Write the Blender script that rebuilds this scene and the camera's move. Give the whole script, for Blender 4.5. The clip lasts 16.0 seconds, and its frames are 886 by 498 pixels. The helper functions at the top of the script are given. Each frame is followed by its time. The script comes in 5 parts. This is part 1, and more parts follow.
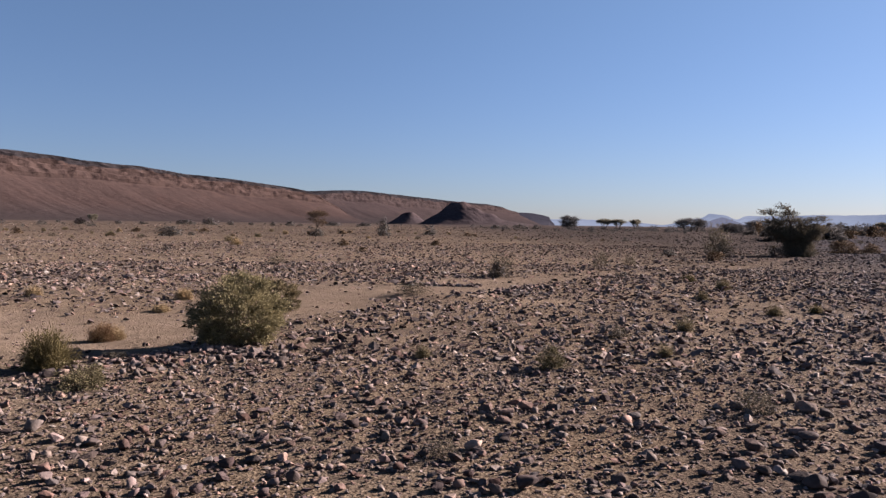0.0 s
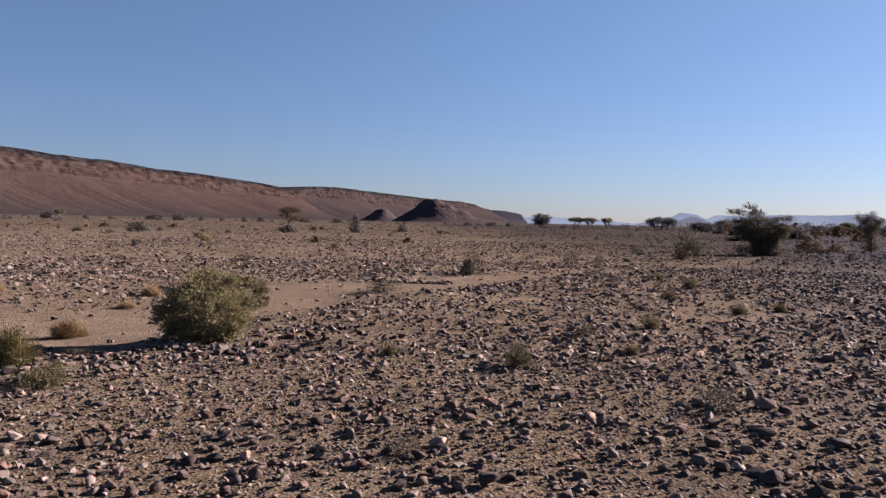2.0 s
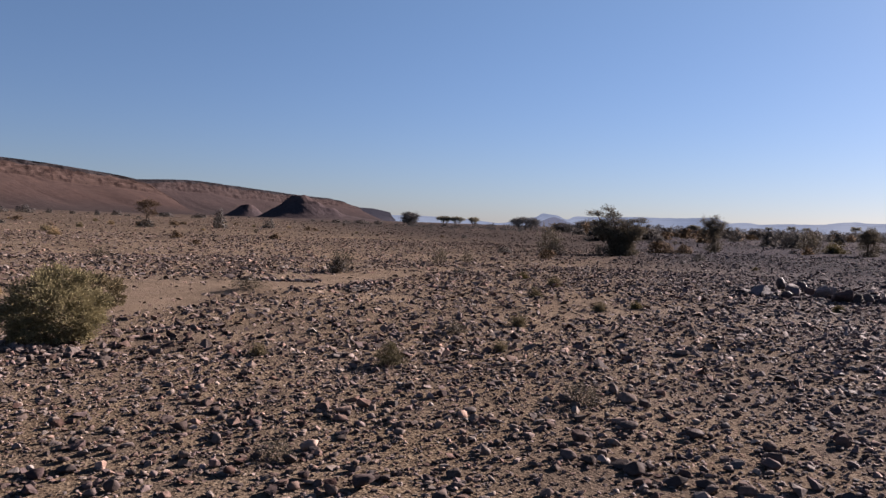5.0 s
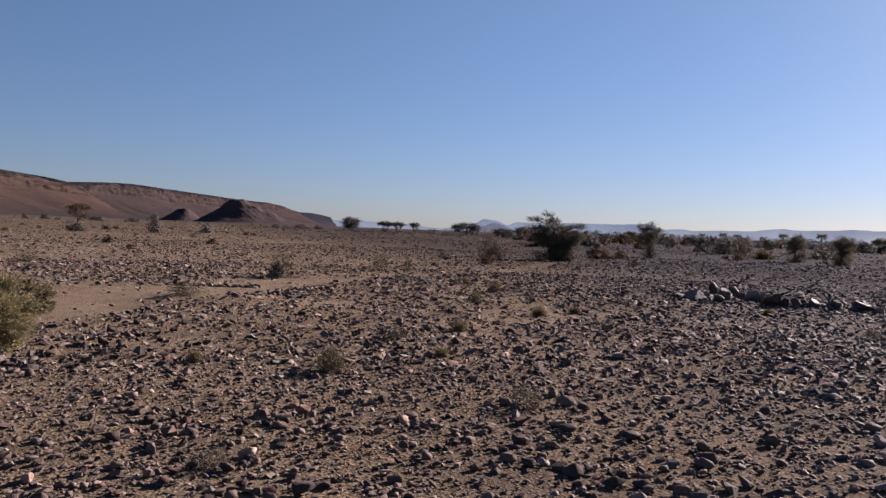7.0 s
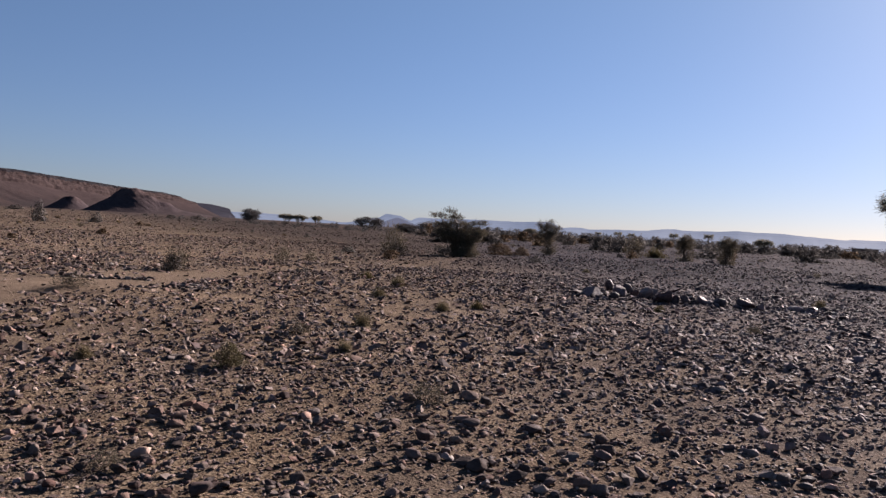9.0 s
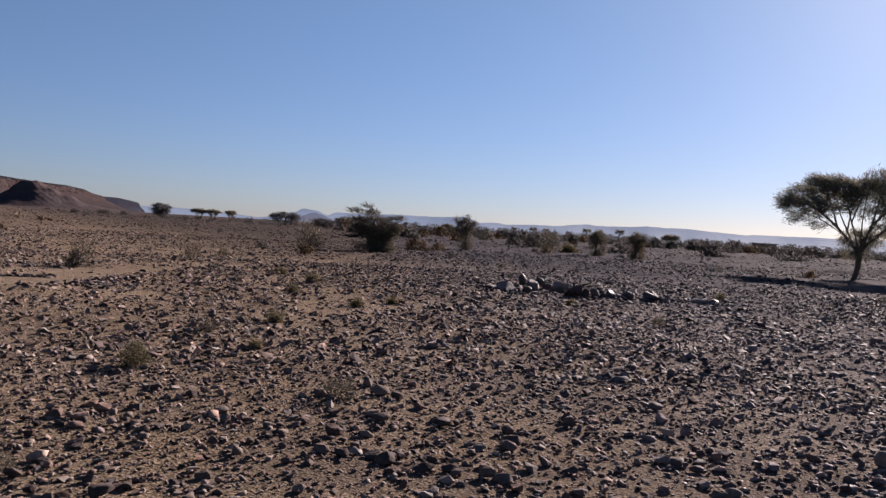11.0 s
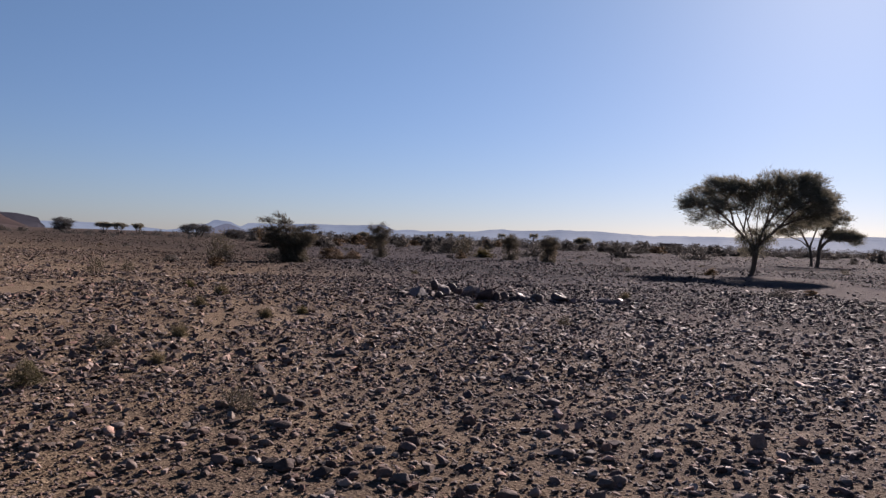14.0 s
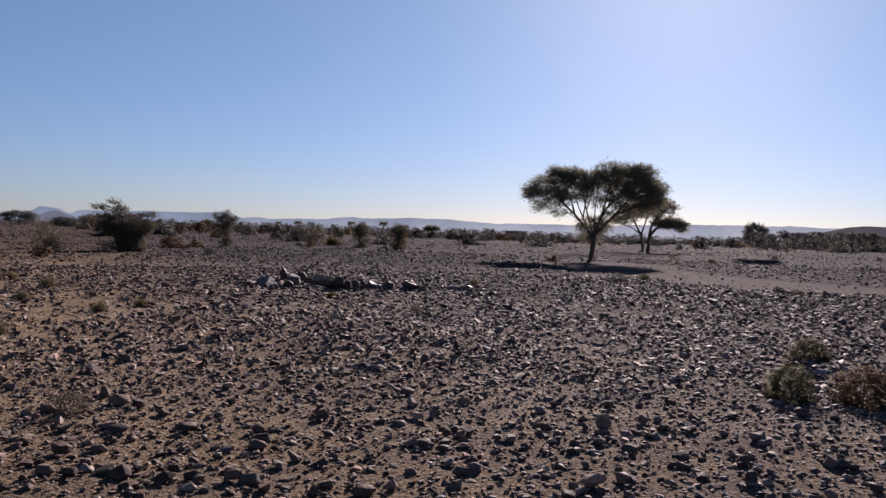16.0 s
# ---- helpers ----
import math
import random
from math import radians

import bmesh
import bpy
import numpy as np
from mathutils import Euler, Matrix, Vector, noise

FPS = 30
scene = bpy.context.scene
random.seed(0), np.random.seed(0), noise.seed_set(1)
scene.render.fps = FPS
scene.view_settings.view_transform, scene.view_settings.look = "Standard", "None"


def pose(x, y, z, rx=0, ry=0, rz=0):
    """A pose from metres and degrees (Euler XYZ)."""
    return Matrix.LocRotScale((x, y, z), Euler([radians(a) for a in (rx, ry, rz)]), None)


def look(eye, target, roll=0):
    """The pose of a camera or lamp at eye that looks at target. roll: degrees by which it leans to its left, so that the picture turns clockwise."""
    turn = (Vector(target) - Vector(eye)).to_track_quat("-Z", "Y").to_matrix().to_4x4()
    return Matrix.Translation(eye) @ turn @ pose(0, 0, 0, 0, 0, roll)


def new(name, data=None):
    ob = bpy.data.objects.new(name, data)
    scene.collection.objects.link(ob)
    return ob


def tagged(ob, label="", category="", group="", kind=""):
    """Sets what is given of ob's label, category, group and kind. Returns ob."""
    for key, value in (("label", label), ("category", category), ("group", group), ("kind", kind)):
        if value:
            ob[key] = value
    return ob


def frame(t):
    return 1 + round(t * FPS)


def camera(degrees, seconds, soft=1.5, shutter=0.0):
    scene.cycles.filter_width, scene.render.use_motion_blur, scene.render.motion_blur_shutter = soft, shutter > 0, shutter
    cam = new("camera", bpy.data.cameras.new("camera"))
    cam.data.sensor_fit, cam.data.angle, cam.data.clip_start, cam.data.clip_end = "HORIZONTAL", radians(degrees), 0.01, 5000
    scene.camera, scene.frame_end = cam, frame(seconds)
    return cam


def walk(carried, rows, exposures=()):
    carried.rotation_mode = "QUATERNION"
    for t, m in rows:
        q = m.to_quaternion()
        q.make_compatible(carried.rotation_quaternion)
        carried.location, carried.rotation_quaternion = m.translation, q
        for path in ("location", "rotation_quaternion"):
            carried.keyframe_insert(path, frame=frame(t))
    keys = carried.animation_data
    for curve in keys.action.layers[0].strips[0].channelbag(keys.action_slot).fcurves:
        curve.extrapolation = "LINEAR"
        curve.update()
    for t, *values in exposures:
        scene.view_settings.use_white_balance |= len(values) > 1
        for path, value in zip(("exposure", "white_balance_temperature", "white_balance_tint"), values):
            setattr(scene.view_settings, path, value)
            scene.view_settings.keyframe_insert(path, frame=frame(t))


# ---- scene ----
cam = camera(58.8, 16.0, soft=1.4)
PATH = [
    (0, (0.0724, 0.1604, 1.5), (0.1425, 2.3853, 1.4287), 0.7),
    (0.5, (0.118, 0.1336, 1.5033), (0.2027, 2.3575, 1.4154), 0.6),
    (1, (0.1492, 0.1169, 1.5045), (0.2327, 2.3408, 1.4042), 0.8),
    (1.5, (0.1626, 0.1114, 1.4978), (0.2595, 2.3352, 1.4065), 0.9),
    (2, (0.1214, 0.1481, 1.5045), (0.2684, 2.3686, 1.4265), 1.1),
    (2.5, (0.098, 0.1804, 1.5067), (0.3018, 2.3976, 1.4388), 1.2),
    (3, (0.0902, 0.1815, 1.5078), (0.3463, 2.3931, 1.4443), 1.7),
    (3.5, (0.0846, 0.1915, 1.5056), (0.3953, 2.3953, 1.441), 1.8),
    (4, (0.0891, 0.2038, 1.5011), (0.4577, 2.3987, 1.4298), 1.9),
    (4.2, (0.088, 0.2082, 1.5067), (0.4944, 2.3976, 1.4321), 1.9),
    (6.5, (0.0835, 0.2205, 1.5045), (0.7082, 2.3575, 1.4465), 2.2),
    (7, (0.0835, 0.2171, 1.5022), (0.7584, 2.3396, 1.4488), 2.2),
    (7.5, (0.0802, 0.2205, 1.5033), (0.8118, 2.3229, 1.4499), 2.5),
    (8, (0.0757, 0.2305, 1.4978), (0.8853, 2.3051, 1.4388), 2.7),
    (8.5, (0.0668, 0.2539, 1.4944), (0.951, 2.2973, 1.422), 3.1),
    (8.7, (0.0657, 0.265, 1.4967), (0.9699, 2.2996, 1.4354), 3.2),
    (10.8, (0.0991, 0.1871, 1.5045), (1.2127, 2.1158, 1.4376), 3.1),
    (11, (0.0935, 0.1759, 1.5111), (1.2316, 2.0902, 1.4555), 3.3),
    (11.5, (0.098, 0.1592, 1.51), (1.2751, 2.049, 1.4744), 3.2),
    (12, (0.1036, 0.1203, 1.5122), (1.3296, 1.9788, 1.4788), 3.0),
    (12.5, (0.1069, 0.0846, 1.5178), (1.3552, 1.9287, 1.5033), 2.6),
    (13, (0.1203, 0.0557, 1.5122), (1.3864, 1.8886, 1.5011), 2.4),
    (13.5, (0.1347, 0.0223, 1.5122), (1.4243, 1.8385, 1.4911), 2.1),
    (14, (0.1581, -0.0156, 1.51), (1.49, 1.7695, 1.4855), 1.9),
    (14.5, (0.1927, -0.0134, 1.5078), (1.6047, 1.7082, 1.4755), 1.2),
    (15, (0.2016, 0.0367, 1.5156), (1.735, 1.6503, 1.49), 1.3),
    (15.5, (0.2216, 0.0902, 1.5122), (1.8118, 1.6492, 1.4766), 1.2),
    (16, (0.2216, 0.098, 1.5122), (1.8675, 1.598, 1.4666), 1.8),
]
EXPOSURE, KELVIN, TINT, SKY, SUN = 2.5, 6500, 25, 0.0202, 5.0
SKY_LOW, SKY_HIGH = (0.61, 0.67, 0.845, 1), (0.955, 1.025, 1.0, 1)
walk(cam, [(t, look(eye, target, roll)) for t, eye, target, roll in PATH], exposures=[(t, EXPOSURE + s, KELVIN, TINT) for t, s in ((0.0, 0.0), (4.0, -0.1), (7.0, -0.26), (8.5, -0.26), (12.0, -0.3), (13.8, -0.37), (16.0, -0.35))])

# ---- sky and sun ----
SUN_AZ, SUN_EL = 64.5, 20.9
world = bpy.data.worlds.new("desert_sky")
scene.world = world
world.use_nodes = True
wn = world.node_tree.nodes
sky = wn.new("ShaderNodeTexSky")
sky.sky_type = "NISHITA"
sky.sun_disc = False
sky.sun_elevation, sky.sun_rotation = radians(SUN_EL), radians(SUN_AZ)
sky.altitude, sky.air_density, sky.dust_density, sky.ozone_density = 1000, 1.0, 0.4, 3.5
wn["Background"].inputs["Strength"].default_value = SKY
# desert dust keeps the sky pale blue right down to the horizon
wl = world.node_tree.links
up = wn.new("ShaderNodeSeparateXYZ")
wl.new(wn.new("ShaderNodeTexCoord").outputs["Generated"], up.inputs[0])
tint = wn.new("ShaderNodeValToRGB")
tint.color_ramp.elements[0].position, tint.color_ramp.elements[0].color = 0.0, SKY_LOW
tint.color_ramp.elements[1].position, tint.color_ramp.elements[1].color = 0.3, SKY_HIGH
wl.new(up.outputs["Z"], tint.inputs[0])
dusty = wn.new("ShaderNodeMix")
dusty.data_type, dusty.blend_type = "RGBA", "MULTIPLY"
dusty.inputs[0].default_value = 1.0
wl.new(sky.outputs[0], dusty.inputs[6])
wl.new(tint.outputs[0], dusty.inputs[7])
wl.new(dusty.outputs[2], wn["Background"].inputs["Color"])
sun = new("sun", bpy.data.lights.new("sun", "SUN"))
sun.data.energy, sun.data.angle, sun.data.color = SUN, radians(0.53), (1.0, 0.91, 0.79)
to_sun = Vector((math.sin(radians(SUN_AZ)) * math.cos(radians(SUN_EL)), math.cos(radians(SUN_AZ)) * math.cos(radians(SUN_EL)), math.sin(radians(SUN_EL))))
sun.matrix_world = look(to_sun * 60, (0, 0, 0))


# ---- materials ----
def material(name, rough=0.8, spec=0.4):
    m = bpy.data.materials.new(name)
    m.use_nodes = True
    b = m.node_tree.nodes["Principled BSDF"]
    b.inputs["Roughness"].default_value = rough
    b.inputs["Specular IOR Level"].default_value = spec
    b.inputs["Diffuse Roughness"].default_value = 0.2
    return m, m.node_tree, b


def node(tree, kind, **values):
    n = tree.nodes.new("ShaderNode" + kind)
    for k, v in values.items():
        n.inputs[k.replace("_", " ")].default_value = v
    return n


def ramp(tree, source, stops, mode="LINEAR"):
    r = tree.nodes.new("ShaderNodeValToRGB")
    r.color_ramp.interpolation = mode
    while len(r.color_ramp.elements) < len(stops):
        r.color_ramp.elements.new(0.5)
    for e, (at, c) in zip(r.color_ramp.elements, stops):
        e.position, e.color = at, (*c, 1)
    tree.links.new(source, r.inputs[0])
    return r.outputs[0]


def mix(tree, a, b, factor, how="MIX"):
    n = tree.nodes.new("ShaderNodeMix")
    n.data_type, n.blend_type = "RGBA", how
    for value, at in ((factor, 0), (a, 6), (b, 7)):
        if hasattr(value, "is_linked"):
            tree.links.new(value, n.inputs[at])
        else:
            n.inputs[at].default_value = (*value, 1) if at else value
    return n.outputs[2]


def noise_out(tree, scale, detail=4.0, vector=None, rough=0.55):
    n = node(tree, "TexNoise", Scale=scale, Detail=detail, Roughness=rough)
    if vector is not None:
        tree.links.new(vector, n.inputs["Vector"])
    return n.outputs[0]


def relief(tree, bsdf, height, strength, distance, below=None):
    n = node(tree, "Bump", Strength=strength, Distance=distance)
    tree.links.new(height, n.inputs["Height"])
    if below is not None:
        tree.links.new(below, n.inputs["Normal"])
    tree.links.new(n.outputs[0], bsdf.inputs["Normal"])
    return n.outputs[0]


def world_place(tree):
    return tree.nodes.new("ShaderNodeNewGeometry").outputs["Position"]


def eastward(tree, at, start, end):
    """Grows from none to full across the plain towards the south-east, for the glare tinted in there."""
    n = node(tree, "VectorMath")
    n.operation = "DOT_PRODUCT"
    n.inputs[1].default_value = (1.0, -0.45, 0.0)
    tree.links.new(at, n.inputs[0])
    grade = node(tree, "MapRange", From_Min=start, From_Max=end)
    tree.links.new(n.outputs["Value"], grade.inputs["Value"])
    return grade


def sand_material():
    m, t, b = material("desert_soil", 1.0, 0.002)
    at = world_place(t)
    base = ramp(t, noise_out(t, 0.35, 6, at), [(0.3, (0.126, 0.097, 0.071)), (0.52, (0.156, 0.124, 0.092)), (0.75, (0.185, 0.153, 0.117))])
    grit = node(t, "TexVoronoi", Scale=46.0)
    t.links.new(at, grit.inputs["Vector"])
    specks = ramp(t, grit.outputs["Color"], [(0.3, (0.36, 0.3, 0.28)), (0.62, (0.85, 0.82, 0.8)), (1.0, (1.25, 1.2, 1.15))])
    col = mix(t, base, specks, 0.75, "MULTIPLY")
    patch = ramp(t, noise_out(t, 0.7, 10, at, 0.78), [(0.46, (0, 0, 0)), (0.56, (0.65, 0.65, 0.65))])
    col = mix(t, col, (0.060, 0.047, 0.039), patch)
    # towards the shrub belt, shade of the dense stones is put into the soil
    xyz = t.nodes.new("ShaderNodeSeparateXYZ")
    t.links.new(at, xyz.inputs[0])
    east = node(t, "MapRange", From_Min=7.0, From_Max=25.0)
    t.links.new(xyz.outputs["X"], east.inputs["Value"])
    shaded_soil = mix(t, east.outputs[0], ramp(t, noise_out(t, 0.9, 10, at, 0.8), [(0.36, (0.6, 0.6, 0.6)), (0.52, (0.97, 0.97, 0.97))]), 1.0, "MULTIPLY")
    col = mix(t, col, (0.027, 0.0235, 0.0238), shaded_soil)
    # far out low dry scrub covers the soil
    away = node(t, "VectorMath")
    away.operation = "LENGTH"
    t.links.new(at, away.inputs[0])
    scrub = node(t, "MapRange", From_Min=26.0, From_Max=120.0)
    t.links.new(away.outputs["Value"], scrub.inputs["Value"])
    grown = mix(t, scrub.outputs[0], ramp(t, noise_out(t, 0.22, 10, at, 0.8), [(0.38, (0.5, 0.5, 0.5)), (0.56, (1.0, 1.0, 1.0))]), 1.0, "MULTIPLY")
    # the scrub colour takes on the same eastward shade
    col = mix(t, col, mix(t, (0.052, 0.041, 0.032), (0.036, 0.030, 0.027), east.outputs[0]), grown)
    # the aprons of the mesas reach far out over the plain
    outwash = node(t, "MapRange", From_Min=260.0, From_Max=1000.0, To_Max=0.85)
    t.links.new(away.outputs["Value"], outwash.inputs["Value"])
    col = mix(t, col, (0.040, 0.032, 0.030), outwash.outputs[0])
    broad = ramp(t, noise_out(t, 0.045, 8, at, 0.7), [(0.38, (0.72, 0.72, 0.7)), (0.52, (1, 1, 1)), (0.66, (1.14, 1.1, 1.05))])
    col = mix(t, col, broad, 1.0, "MULTIPLY")
    # washed sand, paler and finer
    bare = t.nodes.new("ShaderNodeAttribute")
    bare.attribute_name = "bare_sand"
    washed = ramp(t, noise_out(t, 1.6, 7, at, 0.6), [(0.32, (0.096, 0.073, 0.054)), (0.55, (0.121, 0.093, 0.070)), (0.72, (0.150, 0.118, 0.091))])
    cover = node(t, "MapRange", From_Min=0.15, From_Max=0.85, To_Max=0.7)
    t.links.new(bare.outputs["Fac"], cover.inputs["Value"])
    # the eastward shade is laid over the sand too
    washed = mix(t, washed, mix(t, washed, (0.55, 0.56, 0.6), 1.0, "MULTIPLY"), east.outputs[0])
    col = mix(t, col, washed, cover.outputs[0])
    # veiling glare of the sunward side, mixed in as a paler, bluer tint
    sun_glare = eastward(t, at, -0.5, 8.0)
    col = mix(t, col, mix(t, col, (1.07, 1.22, 1.54), 1.0, "MULTIPLY"), sun_glare.outputs[0])
    pebble = node(t, "TexVoronoi", Scale=17.0)
    t.links.new(at, pebble.inputs["Vector"])
    near = ramp(t, pebble.outputs["Distance"], [(0.2, (1, 1, 1)), (0.34, (0, 0, 0))])
    pick = ramp(t, pebble.outputs["Color"], [(0.45, (0, 0, 0)), (0.5, (1, 1, 1))])
    mask = mix(t, near, pick, 1.0, "MULTIPLY")
    col = mix(t, col, (0.108, 0.077, 0.065), mask)
    t.links.new(col, b.inputs["Base Color"])
    low = relief(t, b, noise_out(t, 6.0, 9, at, 0.65), 0.6, 0.06)
    crumb = node(t, "TexVoronoi", Scale=27.0)
    t.links.new(at, crumb.inputs["Vector"])
    low = relief(t, b, ramp(t, crumb.outputs["Distance"], [(0.05, (1, 1, 1)), (0.5, (0, 0, 0))], "EASE"), 0.4, 0.016, low)
    low = relief(t, b, grit.outputs["Distance"], 0.5, 0.012, low)
    relief(t, b, mask, 0.9, 0.016, low)
    return m


def stone_material(name, tones, shine=0.03, polish=1.0):
    m, t, b = material(name, 0.7, shine)
    geo = t.nodes.new("ShaderNodeNewGeometry")
    info = t.nodes.new("ShaderNodeObjectInfo")
    add = t.nodes.new("ShaderNodeMath")
    add.operation = "ADD"
    t.links.new(geo.outputs["Random Per Island"], add.inputs[0])
    t.links.new(info.outputs["Random"], add.inputs[1])
    one = t.nodes.new("ShaderNodeMath")
    one.operation = "FRACT"
    t.links.new(add.outputs[0], one.inputs[0])
    col = ramp(t, one.outputs[0], tones)
    again = t.nodes.new("ShaderNodeMath")
    again.operation = "MULTIPLY"
    t.links.new(one.outputs[0], again.inputs[0])
    again.inputs[1].default_value = 17.3
    other = t.nodes.new("ShaderNodeMath")
    other.operation = "FRACT"
    t.links.new(again.outputs[0], other.inputs[0])
    col = mix(t, col, ramp(t, other.outputs[0], [(0.0, (1.2, 0.93, 0.86)), (0.3, (1.03, 0.99, 0.97)), (0.6, (0.97, 1.0, 1.02)), (0.85, (1.04, 0.95, 1.02)), (1.0, (0.9, 1.0, 1.06))]), 1.0, "MULTIPLY")
    at = geo.outputs["Position"]
    mott = ramp(t, noise_out(t, 26, 5, at), [(0.3, (0.62, 0.6, 0.6)), (0.55, (1, 1, 1)), (0.75, (1.35, 1.28, 1.2))])
    col = mix(t, col, mott, 0.8, "MULTIPLY")
    # shade put into the stone tones eastward, where the view is against the sun
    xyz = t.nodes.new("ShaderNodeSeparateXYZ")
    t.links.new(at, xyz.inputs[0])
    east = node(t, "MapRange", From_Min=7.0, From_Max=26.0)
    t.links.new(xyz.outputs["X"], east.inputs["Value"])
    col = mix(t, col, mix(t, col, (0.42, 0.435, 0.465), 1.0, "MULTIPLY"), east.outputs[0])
    # the sunward glare is tinted into the stones as well
    sun_glare = eastward(t, at, -0.5, 8.0)
    col = mix(t, col, mix(t, col, (1.06, 1.17, 1.37), 1.0, "MULTIPLY"), sun_glare.outputs[0])
    t.links.new(col, b.inputs["Base Color"])
    t.links.new(ramp(t, noise_out(t, 14, 3, at), [(0.35, (0.72 * polish,) * 3), (0.65, (0.98 * polish,) * 3)]), b.inputs["Roughness"])
    low = relief(t, b, noise_out(t, 60, 6, at), 0.4, 0.012)
    relief(t, b, noise_out(t, 14, 4, at), 0.4, 0.03, low)
    return m


def leaf_material(name, tones, glow=0.16):
    m, t, b = material(name, 0.85, 0.03)
    geo = t.nodes.new("ShaderNodeNewGeometry")
    col = ramp(t, geo.outputs["Random Per Island"], tones)
    col = mix(t, col, ramp(t, noise_out(t, 3.0, 3, geo.outputs["Position"]), [(0.3, (0.7, 0.7, 0.68)), (0.7, (1.25, 1.22, 1.15))]), 0.8, "MULTIPLY")
    t.links.new(col, b.inputs["Base Color"])
    thin = node(t, "BsdfTranslucent")
    t.links.new(col, thin.inputs["Color"])
    both = node(t, "MixShader", Fac=glow)
    t.links.new(b.outputs[0], both.inputs[1])
    t.links.new(thin.outputs[0], both.inputs[2])
    t.links.new(both.outputs[0], t.nodes["Material Output"].inputs["Surface"])
    return m


def bark_material(name, dark, light):
    m, t, b = material(name, 0.88, 0.25)
    at = world_place(t)
    t.links.new(ramp(t, noise_out(t, 18, 6, at), [(0.3, dark), (0.7, light)]), b.inputs["Base Color"])
    relief(t, b, noise_out(t, 35, 5, at), 0.6, 0.02)
    return m


def cliff_material(name, apron, scree, ledge, cap):
    """Apron, scree with fall-line streaks, a paler broken cliff and a dark cap, told apart by the height of the bed."""
    m, t, b = material(name, 1.0, 0.0)
    at = world_place(t)
    uv = t.nodes.new("ShaderNodeUVMap")
    split = t.nodes.new("ShaderNodeSeparateXYZ")
    t.links.new(uv.outputs[0], split.inputs[0])
    wob = t.nodes.new("ShaderNodeMath")
    wob.operation = "MULTIPLY_ADD"
    t.links.new(noise_out(t, 0.03, 6, at), wob.inputs[0])
    wob.inputs[1].default_value = 0.16
    t.links.new(split.outputs["Y"], wob.inputs[2])
    half = tuple(0.5 * x + 0.5 * y for x, y in zip(scree, ledge))
    col = ramp(t, wob.outputs[0], [(0.1, apron), (0.34, scree), (0.66, half), (0.74, ledge), (1.05, ledge), (1.075, cap)])
    streak = node(t, "Mapping", Scale=(1.15, 1.9, 1.0))
    t.links.new(uv.outputs[0], streak.inputs["Vector"])
    lines = ramp(t, noise_out(t, 2.2, 6, streak.outputs[0], 0.62), [(0.3, (0.8, 0.8, 0.82)), (0.5, (1, 1, 1)), (0.62, (1.12, 1.08, 1.05)), (0.72, (1.6, 1.42, 1.3))])
    col = mix(t, col, lines, 0.55, "MULTIPLY")
    grain = ramp(t, noise_out(t, 0.05, 9, at, 0.72), [(0.32, (0.66, 0.64, 0.66)), (0.52, (1, 1, 1)), (0.75, (1.3, 1.24, 1.18))])
    col = mix(t, col, grain, 0.5, "MULTIPLY")
    broken = ramp(t, noise_out(t, 0.055, 7, at, 0.7), [(0.4, (0.36, 0.35, 0.38)), (0.48, (1, 1, 1)), (0.6, (1.0, 1.0, 1.0)), (0.7, (1.4, 1.27, 1.18))])
    col = mix(t, col, broken, ramp(t, wob.outputs[0], [(0.64, (0.1, 0.1, 0.1)), (0.76, (0.8, 0.8, 0.8))]), "MULTIPLY")
    t.links.new(col, b.inputs["Base Color"])
    relief(t, b, noise_out(t, 0.07, 7, at, 0.62), 0.45, 5.0)
    return m


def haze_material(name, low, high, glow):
    """Ranges so far off that air gives most of their light: haze as colour and emission, more towards the sun."""
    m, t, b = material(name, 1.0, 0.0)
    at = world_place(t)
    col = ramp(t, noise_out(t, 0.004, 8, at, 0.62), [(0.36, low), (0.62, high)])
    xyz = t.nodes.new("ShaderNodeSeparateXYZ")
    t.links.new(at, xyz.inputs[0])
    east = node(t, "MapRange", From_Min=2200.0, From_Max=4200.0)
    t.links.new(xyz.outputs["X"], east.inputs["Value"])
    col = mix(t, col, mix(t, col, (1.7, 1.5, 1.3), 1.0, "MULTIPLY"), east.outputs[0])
    # the foot of a range is coloured paler, for the thicker air there
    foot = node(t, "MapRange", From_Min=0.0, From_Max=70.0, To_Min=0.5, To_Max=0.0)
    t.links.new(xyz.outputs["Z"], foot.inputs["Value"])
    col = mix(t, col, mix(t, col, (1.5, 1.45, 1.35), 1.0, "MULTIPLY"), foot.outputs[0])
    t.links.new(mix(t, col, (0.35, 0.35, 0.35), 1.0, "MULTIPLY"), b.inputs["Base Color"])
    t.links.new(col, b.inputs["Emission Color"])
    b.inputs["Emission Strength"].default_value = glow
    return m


STONE_TONES = [(0.0, (0.042, 0.033, 0.031)), (0.34, (0.071, 0.057, 0.051)), (0.62, (0.103, 0.083, 0.074)), (0.84, (0.136, 0.111, 0.098)), (0.96, (0.170, 0.140, 0.121)), (1.0, (0.208, 0.180, 0.159))]
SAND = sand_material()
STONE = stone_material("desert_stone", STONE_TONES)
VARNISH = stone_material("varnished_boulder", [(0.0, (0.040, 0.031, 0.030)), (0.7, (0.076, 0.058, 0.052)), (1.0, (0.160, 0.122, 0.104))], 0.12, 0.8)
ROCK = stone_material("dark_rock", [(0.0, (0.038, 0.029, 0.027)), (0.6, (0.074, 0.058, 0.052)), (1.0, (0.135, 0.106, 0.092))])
PALE_ROCK = stone_material("pale_rock", [(0.0, (0.15, 0.112, 0.09)), (1.0, (0.26, 0.2, 0.165))])
